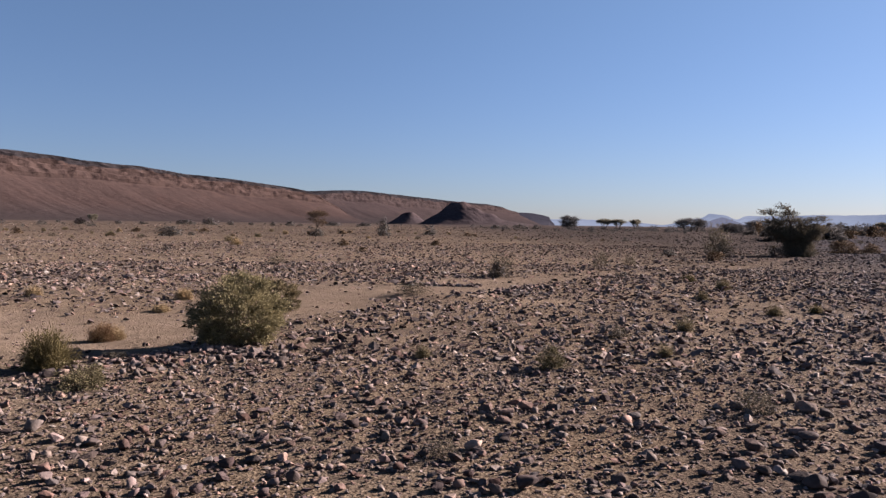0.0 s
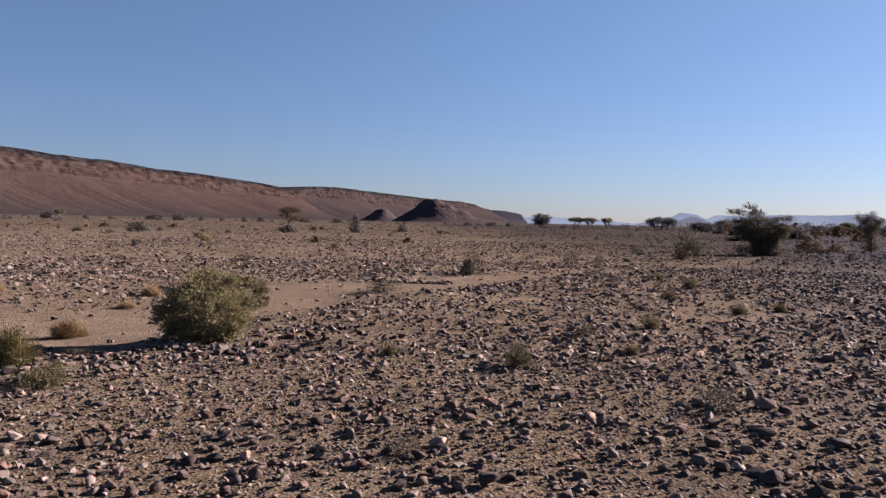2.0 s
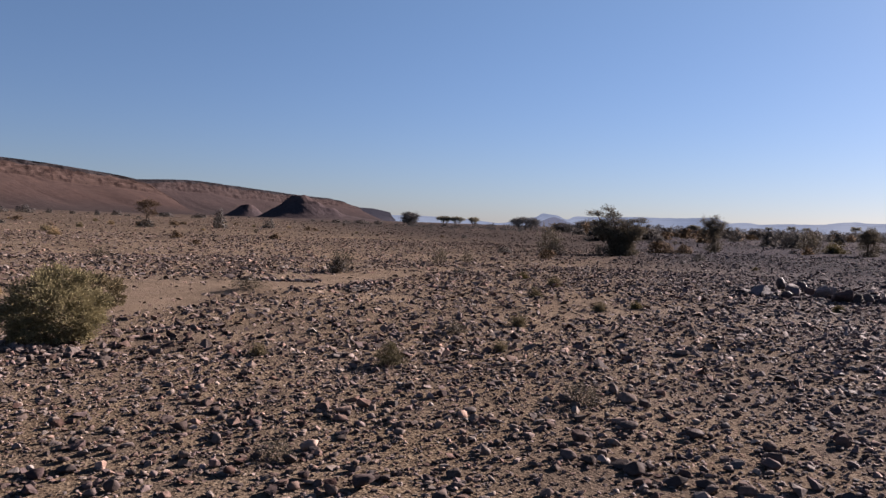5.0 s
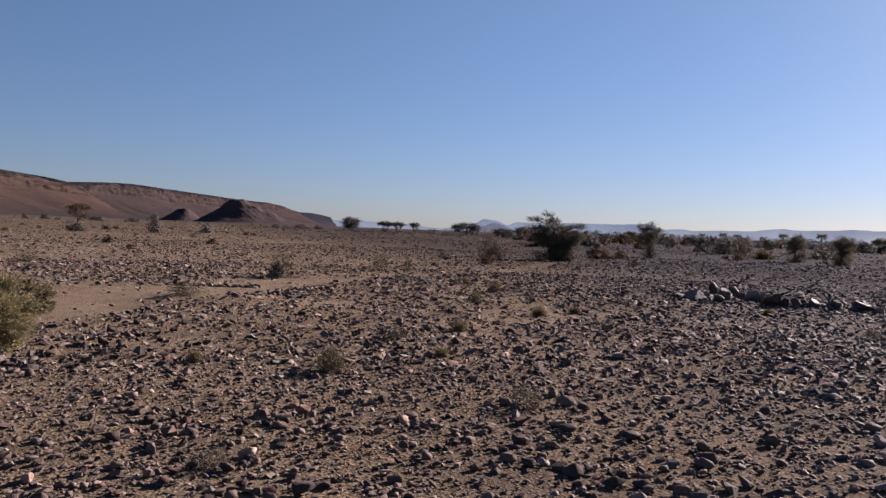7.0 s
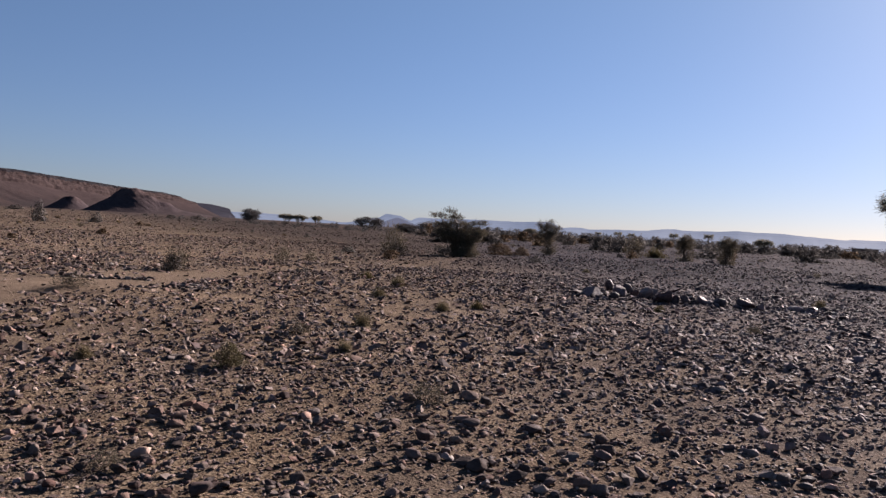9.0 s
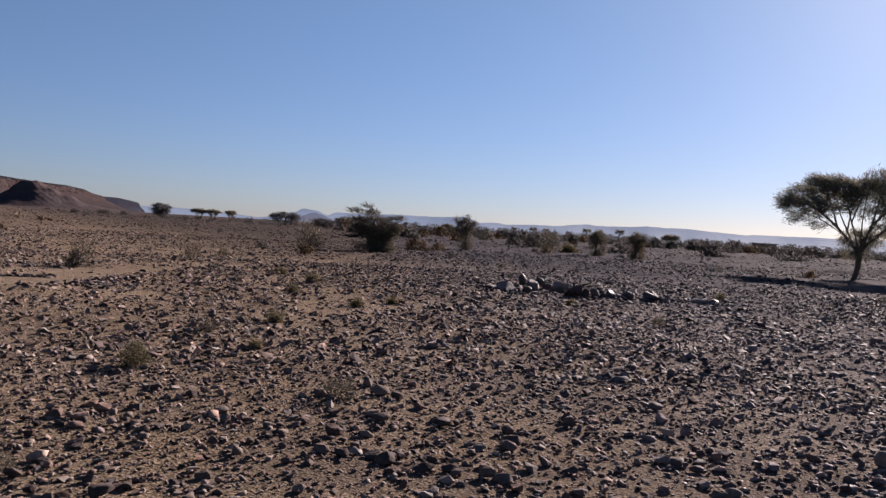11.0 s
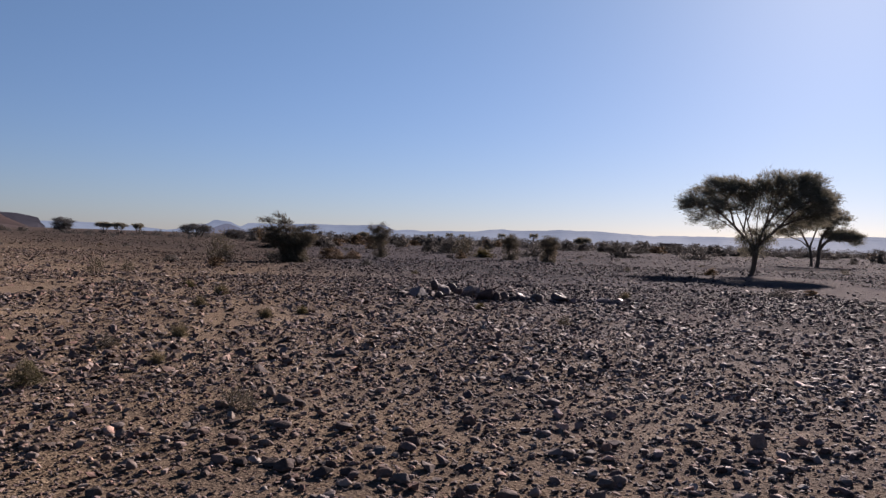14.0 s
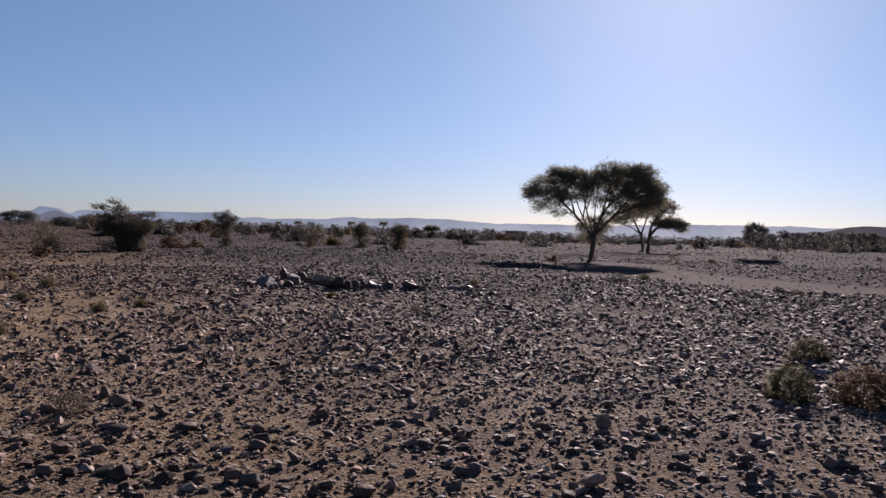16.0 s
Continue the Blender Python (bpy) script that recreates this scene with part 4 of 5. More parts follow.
acacia_limbs = limbs_of(
    [(-0.05, -0.15), (0.0, 0.1), (0.12, 0.7), (0.16, 1.2), (0.12, 1.55)],
    [(0.12, 1.55), (-0.35, 2.15, 0.1), (-1.1, 3.0, 0.2), (-1.9, 3.75, 0.0), (-2.8, 4.3, -0.2)],
    [(-1.1, 3.0, 0.2), (-1.35, 3.9, 0.4), (-1.75, 4.9, 0.3)],
    [(0.12, 1.55), (-0.08, 2.4, -0.2), (-0.35, 3.3, -0.1), (-0.6, 4.3, 0.2), (-0.75, 5.0, 0.4)],
    [(0.12, 1.55), (0.4, 2.3, 0.2), (0.7, 3.2, 0.1), (0.95, 4.3, -0.2), (1.1, 5.3, -0.3)],
    [(0.7, 3.2, 0.1), (1.35, 3.9, 0.3), (2.0, 4.6, 0.4), (2.5, 5.2, 0.4)],
    [(0.12, 1.55), (0.62, 2.15, -0.3), (1.4, 2.95, -0.4), (2.4, 3.45, -0.2), (3.6, 3.8, -0.3)],
    [(1.4, 2.95, -0.4), (2.2, 3.9, -0.7), (3.0, 4.5, -0.8), (3.9, 4.75, 0.1)],
    [(-1.9, 3.75, 0.0), (-2.3, 4.5, 0.3), (-2.6, 5.0, 0.6)],
    [(-0.35, 3.3, -0.1), (-0.1, 4.1, -0.4), (0.1, 4.8, -0.6)],
    [(-0.35, 2.15, 0.1), (-1.0, 2.75, -0.5), (-2.0, 3.4, -0.9), (-3.0, 3.75, -0.8)],
    [(2.4, 3.45, -0.2), (3.0, 4.0, 0.4), (3.4, 4.8, 0.5)],
    [(0.4, 2.3, 0.2), (0.9, 2.9, 0.7), (1.5, 3.5, 1.0), (1.7, 4.4, 1.0)],
    [(0.16, 1.2), (-0.15, 1.9, 0.2), (-0.55, 2.8, 0.3), (-0.95, 3.7, 0.6), (-1.2, 4.6, 1.1)],
    [(-0.55, 2.8, 0.3), (-0.45, 3.7, 0.5), (-0.25, 4.9, 0.4)],
    [(0.16, 1.2), (0.2, 2.2, -0.3), (0.2, 3.3, -0.4), (0.35, 4.9, -0.5)],
    [(0.2, 2.2, -0.3), (0.75, 3.0, -0.5), (1.2, 4.0, -0.6), (1.5, 4.8, -0.4)])
planted("acacia_tree", lobed_tree_meshes("acacia", 41, acacia_limbs, acacia_lobes, 1300, 54000, 0.17, 0.27, 0.2, slim=0.095, power=0.57, upright=0.15, wild=0.42), 44.55, 27.5, "tall dark umbrella acacia with a forked trunk on open plain", "tree", "acacia trees")
second_lobes = crown_of([
    (1.8, 3.6, 1.1, 0.2, 2.4, 0.0), (2.8, 3.75, 1.2, 0.24, 2.6, 0.3), (3.8, 3.5, 0.8, 0.16, 1.2, 0.0), (2.6, 3.25, 1.3, 0.14, 1.4, -0.3), (3.9, 2.9, 0.5, 0.1, 0.4, 0.2),
    (0.4, 4.7, 1.5, 0.45, 2.6, 0.4), (1.9, 5.2, 1.5, 0.6, 3.0, -0.3), (-0.9, 5.3, 1.4, 0.6, 2.4, 0.4), (0.6, 5.9, 1.6, 0.6, 2.6, 0.0), (-2.6, 3.7, 0.9, 0.22, 0.7, 0.0), (-1.4, 4.3, 1.0, 0.35, 1.2, -0.4)])
second_limbs = limbs_of(
    [(-0.15, -0.15), (-0.2, 0.9), (-0.4, 2.0)],
    [(-0.4, 2.0), (-1.3, 2.75), (-2.6, 3.25), (-3.3, 3.45)],
    [(-0.4, 2.0), (-0.9, 3.0, 0.2), (-1.4, 3.9, 0.3)],
    [(-0.4, 2.0), (-0.1, 3.0, -0.2), (0.3, 4.2, 0.2)],
    [(0.4, -0.15), (0.5, 0.9), (0.55, 1.9)],
    [(0.55, 1.9), (0.7, 2.9, 0.2), (1.3, 4.2, 0.0), (1.8, 4.9, -0.2)],
    [(0.55, 1.9), (1.2, 2.7), (2.0, 3.2), (3.1, 3.4)])
planted("acacia_tree", lobed_tree_meshes("second_acacia", 42, second_limbs, second_lobes, 480, 22000, 0.2, 0.38, 0.22, slim=0.1, power=0.58, upright=0.0), 83.5, 44.4, "umbrella acacia with two slim trunks behind a taller one", "tree", "acacia trees")

# far trees and the belt of shrubs before the hills
umbrella = [lobed_tree_meshes("umbrella", s, [[(0, 0, -0.2), (0.1, 0, 1.0), (0.5, 0, 2.2)], [(0.3, 0.1, -0.2), (0.8, 0.2, 1.2), (1.6, 0.2, 2.4)], [(-0.6, 0.1, -0.2), (-1.0, 0.2, 1.2), (-1.7, 0.2, 2.2)]], [((0, 0, 3.1), (2.4, 2.2, 0.6), 5), ((1.5, 0.5, 2.9), (1.7, 1.6, 0.55), 2.8), ((-1.6, -0.4, 2.8), (1.7, 1.6, 0.5), 2.8), ((-0.2, 0, 2.1), (1.6, 1.4, 0.4), 1.2)], 160, 5200, 0.16, 0.4, 0.24, slim=0.19) for s in (51, 52)]
broad_dome = lobed_tree_meshes("broad_dome", 54, [[(0, 0, -0.2), (0.1, 0, 1.0)], [(0.9, 0.1, -0.2), (1.4, 0.2, 1.3)], [(-0.9, 0.1, -0.2), (-1.4, 0.2, 1.2)]], [((0, 0, 2.9), (2.6, 2.4, 0.85), 5), ((1.6, 0.5, 2.4), (1.6, 1.5, 0.7), 2.6), ((-1.7, -0.4, 2.3), (1.6, 1.5, 0.7), 2.6), ((0.2, 0, 1.4), (2.6, 2.2, 0.7), 3.4)], 190, 7500, 0.16, 0.34, 0.28, slim=0.16, mat=LEAF_BELT)
rounded = lobed_tree_meshes("round_tree", 53, [[(0, 0, -0.2), (0.1, 0, 1.2)]], [((0, 0, 2.9), (2.2, 2.0, 1.5), 4), ((0.6, 0.3, 1.5), (1.9, 1.8, 1.0), 3)], 130, 5000, 0.2, 0.45, 0.35, mat=LEAF_BELT)


def far_tree(meshes, az, dist, tall, wide, high=4.2, broad=6.4, label="dark umbrella acacia far off on the plain"):
    x, y = dist * math.sin(radians(az)), dist * math.cos(radians(az))
    planted("acacia_tree", meshes, x, y, label, "tree", "far acacias", (wide / broad, wide / broad, 0.93 * tall / high), az * 37)


FAR_ROUND = "round dark tree far off on the plain"
far_tree(rounded, 10.9, 330, 5.4, 7.2, 4.4, 4.4, FAR_ROUND)
far_tree(umbrella[0], 13.4, 330, 4.9, 6.5)
far_tree(umbrella[1], 14.3, 330, 4.8, 6.2)
far_tree(umbrella[0], 15.5, 330, 4.8, 6.0)
far_tree(broad_dome, 19.3, 255, 4.7, 10.5)
far_tree(broad_dome, 24.0, 230, 4.0, 11.0)
far_tree(rounded, 22.0, 240, 2.6, 7.0, 4.4, 4.4, FAR_ROUND)
far_tree(rounded, 69.3, 330, 9.0, 9.0, 4.4, 4.4, "tall dark tree above a belt of shrubs")
far_tree(broad_dome, 69.5, 318, 6.2, 11.5, 4.2, 6.4, "broad dark bush at the foot of a tall tree")
far_tree(umbrella[0], 46.8, 200, 3.9, 4.4)
far_tree(umbrella[0], 31.0, 270, 4.0, 5.5)


def palm_meshes():
    rng = np.random.RandomState(61)
    spots = np.array([[0, 0, -0.2], [0.05, 0, 1.5], [0.1, 0.05, 3.0], [0.1, 0.1, 4.4]])
    wood = mesh_of("palm_trunk", *tubes(spots, np.array([-1, 0, 1, 2]), np.array([0.22, 0.17, 0.16, 0.16]), 7), BARK)
    n = 900
    turn, s = rng.uniform(0, 6.283, n), rng.uniform(0.1, 1, n)
    rise = rng.uniform(-0.2, 1.0, n)
    at = np.stack([np.cos(turn) * s * 1.5, np.sin(turn) * s * 1.5, 4.4 + rise * s * 1.6 - 0.9 * s * s], 1)
    v, f = blades(rng, at, np.stack([np.cos(turn), np.sin(turn), rng.normal(-0.2, 0.5, n)], 1), 0.55 * np.ones(n), 0.09 * np.ones(n))
    return [("trunk", wood, "slim rough trunk"), ("frond_crown", mesh_of("palm_fronds", v, f, LEAF_ACACIA), "")]


palm = palm_meshes()
for az, dist, size in ((37.2, 330, 1.1), (38.1, 320, 1.0), (41.0, 300, 1.15), (43.3, 290, 1.2), (44.6, 330, 1.0), (35.8, 340, 1.0)):
    x, y = dist * math.sin(radians(az)), dist * math.cos(radians(az))
    planted("palm_tree", palm, x, y, "small date palm far off above dark shrubs", "tree", "far palms", (size * 0.85, size * 0.85, size * 0.82), az * 53)

belt = random.Random(5)


def spread(kinds, near, far, left, right, count, low, high, wide, rise):
    """Kind, place and size of shrubs scattered over a sector, none of them much over the eye line."""
    for n in range(count):
        az, dist = left + (right - left) * (n + belt.random()) / count, math.sqrt(belt.uniform(near * near, far * far))
        tall = min(belt.uniform(low, high), 1.5 + dist * math.tan(radians(rise)))
        if 56.5 < az < 61 and dist < 130:
            continue
        yield belt.choice(kinds), dist * math.sin(radians(az)), dist * math.cos(radians(az)), tall * belt.uniform(*wide), tall


def strewn(*where_and_size):
    """Scattered shrubs, each a thing of its own; the last value is their label."""
    for kind, x, y, w, h in spread(*where_and_size[:-1]):
        shrub(kind, x, y, w, h, where_and_size[-1])


def thicket(name, label, *where_and_size):
    """Far shrubs past counting, as one mesh."""
    verts, faces, base = [], [], 0
    for n, (kind, x, y, w, h) in enumerate(spread(*where_and_size)):
        me = KINDS[kind][0][n % len(KINDS[kind][0])][1][1]
        v, f = np.zeros(len(me.vertices) * 3, np.float32), np.zeros(len(me.loops), np.int32)
        me.vertices.foreach_get("co", v)
        me.loops.foreach_get("vertex_index", f)
        v = v.reshape(-1, 3)
        c, s = math.cos(n * 1.7), math.sin(n * 1.7)
        verts.append(np.stack([(v[:, 0] * c - v[:, 1] * s) * w + x, (v[:, 0] * s + v[:, 1] * c) * w + y, v[:, 2] * h], 1))
        faces.append(f.reshape(-1, 4)[::3] + base)
        base += len(v)
    tagged(new(name, mesh_of(name, np.concatenate(verts), np.concatenate(faces), LEAF_BELT)), label, "shrubs", kind="stuff")


FOOT = "dark thorn bush far off at the foot of a mesa"
for az, dist, w, h in ((-23.0, 290, 3.4, 2.0), (-19.1, 310, 1.6, 1.1), (-16.3, 320, 6.5, 2.1), (-14.7, 310, 4.8, 2.6), (-13.3, 330, 1.8, 2.0), (-11.9, 340, 2.0, 1.4), (-10.4, 320, 2.2, 1.7), (-9.2, 330, 3.6, 2.0), (-6.2, 330, 5.5, 2.0), (-3.9, 340, 5.0, 1.8), (-20.6, 330, 2.2, 1.2), (5.6, 300, 3.0, 1.5), (7.4, 310, 4.2, 1.8), (8.6, 300, 3.0, 1.6)):
    shrub("dark", dist * math.sin(radians(az)), dist * math.cos(radians(az)), w, h, FOOT)
far_tree(umbrella[1], -22.2, 290, 3.8, 4.6)
BELT = "brown shrub in the belt before the far hills"
for x, y, w, h in ((58.6, 81.2, 1.5, 1.85), (61, 80, 1.5, 1.75), (75.4, 95, 2.5, 2.25), (103.6, 123, 2.3, 2.3), (101, 136.5, 2.0, 2.2), (105, 160, 2.3, 2.5), (147.6, 120.5, 4.2, 2.9), (183, 160.5, 6.2, 3.0)):
    shrub("far", x, y, w, h, BELT)
for x, y, w, h in ((85.3, 144, 2.7, 2.2), (83, 124, 1.6, 1.75), (49.9, 50.7, 1.0, 1.75), (40.4, 51.4, 0.6, 0.6), (45.4, 46, 0.7, 0.5)):
    shrub("rust", x, y, w, h, "reddish brown shrub in the belt before the far hills")
shrub("dry", 234, 93, 6, 1.9, "straw-coloured mound of dry growth before dark shrubs")
strewn(["far", "far", "dark", "rust"], 90, 300, 22, 68, 96, 0.9, 2.6, (1.0, 2.2), 0.24, BELT)
thicket("far_scrub", "dark low scrub at the foot of hazy hills", ["far"], 230, 400, 24, 70, 150, 2.2, 4.0, (1.5, 3.2), 0.34)
strewn(["tall"], 165, 280, 69.5, 80, 26, 3.4, 5.4, (1.1, 1.9), 0.85, "tall dark shrub in the belt before the far hills")
thicket("far_scrub", "dark low scrub on the far edge of the plain", ["far"], 210, 330, 10.5, 25.5, 24, 0.7, 2.0, (2.0, 3.2), 0.1)
thicket("far_scrub", "scattered dark scrub far out on the plain", ["far"], 160, 520, -30, 20, 60, 0.5, 1.4, (1.3, 2.4), 0.1)
strewn(["dry", "grey", "rust"], 45, 130, -30, 4, 30, 0.25, 0.6, (1.3, 2.2), 0.1, "low dry tuft on the far plain")
strewn(["dark", "brown", "grey", "rust"], 28, 95, -30, 80, 40, 0.2, 0.45, (1.3, 2.0), 0.1, "low dry shrub on the stony plain")


def box_mesh(name, mat, x0, x1, y0, y1, z0, z1, edge=0.03):
    bm = bmesh.new()
    bmesh.ops.create_cube(bm, size=1.0)
    for v in bm.verts:
        v.co = ((x0 + x1) / 2 + v.co.x * (x1 - x0), (y0 + y1) / 2 + v.co.y * (y1 - y0), (z0 + z1) / 2 + v.co.z * (z1 - z0))
    bmesh.ops.bevel(bm, geom=list(bm.edges), offset=edge, segments=1, affect="EDGES")
    me = bpy.data.meshes.new(name)
    bm.to_mesh(me)
    bm.free()
    me.materials.append(mat)
    return me


# a low flat-roofed building half hidden in the belt
house = new("house")
house.matrix_world = pose(240, 181.5, 0, 0, 0, -53)
part("wall", box_mesh("wall", MUD, -3.9, 3.9, -2.4, 2.4, -0.1, 2.8), house)
part("roof", box_mesh("roof", MUD, -4.1, 4.1, -2.6, 2.6, 2.8, 3.1), house, "flat dark mud roof with a low parapet")
part("door", box_mesh("door", TWIG, -0.5, 0.5, -2.46, -2.38, 0.0, 2.0), house, "dark wooden door")
tagged(house, "low flat-roofed dark mud house beyond the shrubs", "house")

# low earth banks on the plain, whose shaded sides make dark streaks
def earth_bank(x, y, half, deep, high, turn, label):
    a, d = np.meshgrid(np.linspace(-1.02, 1.02, 60), np.linspace(-1.0, 1.0, 16), indexing="ij")
    ragged = 1 + 0.16 * swell(a * half * 2, d * deep * 2, 2, 8)
    z = high * np.clip(1 - np.abs(a) ** 4, 0, 1) * np.clip(1 - np.abs(d) ** 1.4, 0, 1) * ragged - 0.02
    bend = 0.25 * deep * np.sin(a * half * 0.55)
    ob = new("earth_bank", mesh_of("earth_bank", np.stack([a.ravel() * half, (d * deep + bend).ravel(), z.ravel()], 1), grid_faces(60, 16)[:, ::-1], SAND, smooth=True))
    ob.matrix_world = pose(x, y, 0, 0, 0, turn)
    tagged(ob, label, "earth bank")


earth_bank(57.5, 21.6, 2.15, 1.0, 0.36, -66, "low bank of dug brown earth on the stony plain")
# ridge added so that its shaded side draws a dark band
earth_bank(58.2, 34.4, 11.2, 0.7, 0.2, -9, "long low ridge beyond an acacia, added for its shaded side")


# ---- stones ----
def stone_shape(seed, corners, blunt=0.0, sunk=False):
    """An angular stone about one metre long, half as high: the hull of a few corners, rounded where blunt. A sunk one has no underside."""
    rng = np.random.RandomState(seed)
    p = rng.normal(0, 1, (corners, 3))
    p /= np.linalg.norm(p, axis=1, keepdims=True)
    p = np.sign(p) * np.abs(p) ** 0.86 * rng.uniform(0.72, 1.06, (corners, 1))
    p *= [0.5, 0.39, 0.225]
    bm = bmesh.new()
    for co in p:
        bm.verts.new(co)
    made = bmesh.ops.convex_hull(bm, input=bm.verts)
    bmesh.ops.delete(bm, geom=[v for v in bm.verts if not v.link_faces], context="VERTS")
    if blunt:
        bmesh.ops.dissolve_limit(bm, angle_limit=0.3, verts=bm.verts, edges=bm.edges)
        bmesh.ops.bevel(bm, geom=list(bm.edges), offset=blunt, segments=1, affect="EDGES")
    bmesh.ops.triangulate(bm, faces=bm.faces)
    if sunk:
        bm.normal_update()
        bmesh.ops.delete(bm, geom=[f for f in bm.faces if f.normal.z < -0.4], context="FACES")
    bm.verts.index_update()
    verts = np.array([v.co[:] for v in bm.verts])
    tris = np.array([[v.index for v in f.verts] for f in bm.faces])
    bm.free()
    return verts, tris


FINE = [stone_shape(100 + k, 14, 0.03) for k in range(16)]
MID = [stone_shape(200 + k, 12) for k in range(24)]
LUMP = [stone_shape(400 + k, 8, sunk=True) for k in range(20)]
COARSE = [stone_shape(300 + k, 7, sunk=True) for k in range(16)]
FINE_MESH = [mesh_of("stone", v, f, STONE, smooth=k % 4 == 0) for k, (v, f) in enumerate(FINE)]
ROCK_MESH = [mesh_of("rock", v, f, ROCK, smooth=k % 3 > 0) for k, (v, f) in enumerate(FINE)]
DARK_MESH = [mesh_of("boulder", *stone_shape(500 + k, 17, 0.05), VARNISH) for k in range(12)]
PALE_MESH = [mesh_of("boulder", *stone_shape(520 + k, 17, 0.05), PALE_ROCK) for k in range(5)]


def lay(rng, xs, ys, longs):
    """Pose and size of loose stones: turn, tilt, three sizes and how deep they sit."""
    n = len(xs)
    size = np.stack([longs, longs * rng.uniform(0.75, 1.3, n), longs * rng.uniform(0.7, 1.4, n)], 1)
    turn, tip, roll = rng.uniform(0, 6.283, n), rng.normal(0, 0.22, n), rng.normal(0, 0.22, n)
    z = ground_z(xs, ys) + size[:, 2] * 0.27 * rng.uniform(0.15, 0.75, n)
    return size, turn, tip, roll, z


def joined(name, rng, xs, ys, longs, shapes, label):
    """Stones past counting, as one mesh."""
    size, turn, tip, roll, z = lay(rng, xs, ys, longs)
    which = rng.randint(0, len(shapes), len(xs))
    verts, faces, base = [], [], 0
    for k, (v, f) in enumerate(shapes):
        i = np.where(which == k)[0]
        p = v[None] * size[i][:, None]
        c, s = np.cos(tip[i])[:, None], np.sin(tip[i])[:, None]
        x, zz = p[..., 0] * c + p[..., 2] * s, p[..., 2] * c - p[..., 0] * s
        c, s = np.cos(roll[i])[:, None], np.sin(roll[i])[:, None]
        y, zz = p[..., 1] * c - zz * s, p[..., 1] * s + zz * c
        c, s = np.cos(turn[i])[:, None], np.sin(turn[i])[:, None]
        p = np.stack([x * c - y * s + xs[i][:, None], x * s + y * c + ys[i][:, None], zz + z[i][:, None]], 2)
        verts.append(p.reshape(-1, 3))
        faces.append((f[None] + (base + np.arange(len(i)) * len(v))[:, None, None]).reshape(-1, 3))
        base += len(i) * len(v)
    me = mesh_of(name, np.concatenate(verts), np.concatenate(faces), STONE)
    if shapes is not COARSE or longs.max() > 0.06:
        # some of the stones are worn round
        worn = np.concatenate([np.repeat(rng.uniform(0, 1, len(f) // len(shapes[k][1])) < 0.3, len(shapes[k][1])) for k, f in enumerate(faces)])
        me.polygons.foreach_set("use_smooth", worn)
        me.update()
    return tagged(new(name, me), label, "stones", kind="stuff")


def sown(rng, per_area, near, far, left=-34, right=81):
    """Places strewn over a ring sector, thinned where the sand is bare."""
    a = np.radians(right - left) / 2 * (far * far - near * near)
    n = int(per_area * a)
    r = np.sqrt(rng.uniform(near * near, far * far, n))
    az = np.radians(rng.uniform(left, right, n))
    x, y = r * np.sin(az), r * np.cos(az)
    chance = (1 - 0.94 * sandiness(x, y)) * np.clip(0.8 + np.clip((10 - r) / 15, 0, 0.2) + 0.3 * swell(x, y, 1, 6) * np.clip(r / 11, 0.4, 1), 0.12, 1)
    chance *= np.interp(np.degrees(az), [-30, -12, 0, 15, 40], [0.42, 0.46, 0.66, 0.8, 1.0]) + np.clip((13 - r) / 8, 0, 0.5) + np.clip((r - 17) / 10, 0, 0.4)
    ok = rng.uniform(0, 1, n) < chance
    return x[ok], y[ok]


rocks_laid = []


def rock(x, y, wide, tall, name="rock", label="dark angular rock lying on gravelly soil", group="loose rocks"):
    n = len(rocks_laid)
    rng = random.Random(900 + n)
    me = ROCK_MESH[n % len(ROCK_MESH)]
    ob = new(name, me)
    high = max(tall, 0.28 * wide) / 0.5
    out = 1 + 0.3 * wide / math.hypot(x, y)
    ob.matrix_world = pose(x * out, y * out, rest(x, y) + high * 0.16, rng.uniform(-9, 9), rng.uniform(-9, 9), rng.uniform(-25, 25) - 20) @ Matrix.Diagonal((wide * 0.92, wide * rng.uniform(0.9, 1.3), high, 1))
    rocks_laid.append((x, y, wide))
    return tagged(ob, label, "rock", group)


def boulder(x, y, wide, tall):
    n = len(rocks_laid)
    ob = rock(x, y, wide * 1.05, tall * (1.25 if x < 13.8 else 1.1), "boulder", "dark weathered boulder in a low tumbled row" if n % 9 else "brown boulder with a pale sunlit edge in a row", "boulder row")
    ob.data = DARK_MESH[n % len(DARK_MESH)] if n % 9 else PALE_MESH[n % len(PALE_MESH)]
    ob.rotation_euler.rotate_axis("Y", radians(((n * 47) % 50) - 25))


rock(2.29, 5.23, 0.19, 0.10)
rock(2.77, 5.50, 0.23, 0.09)
rock(3.14, 6.21, 0.23, 0.12)
rock(3.21, 6.59, 0.14, 0.12)
rock(2.66, 6.38, 0.20, 0.09)
rock(1.74, 6.08, 0.15, 0.07)
rock(1.69, 5.81, 0.10, 0.10)
rock(1.48, 5.30, 0.10, 0.07)
rock(1.54, 5.00, 0.10, 0.10)
rock(1.70, 5.24, 0.08, 0.06)
rock(2.04, 4.83, 0.17, 0.08)
rock(2.14, 4.71, 0.15, 0.07)
rock(2.30, 4.63, 0.16, 0.08)
rock(2.29, 4.86, 0.11, 0.07)
rock(0.51, 4.46, 0.11, 0.09)
rock(0.39, 4.77, 0.10, 0.07)
rock(1.99, 5.47, 0.11, 0.08)
rock(1.11, 5.70, 0.10, 0.07)
rock(3.39, 9.90, 0.15, 0.13)
rock(1.65, 6.63, 0.13, 0.09)
rock(-1.84, 5.33, 0.14, 0.10)
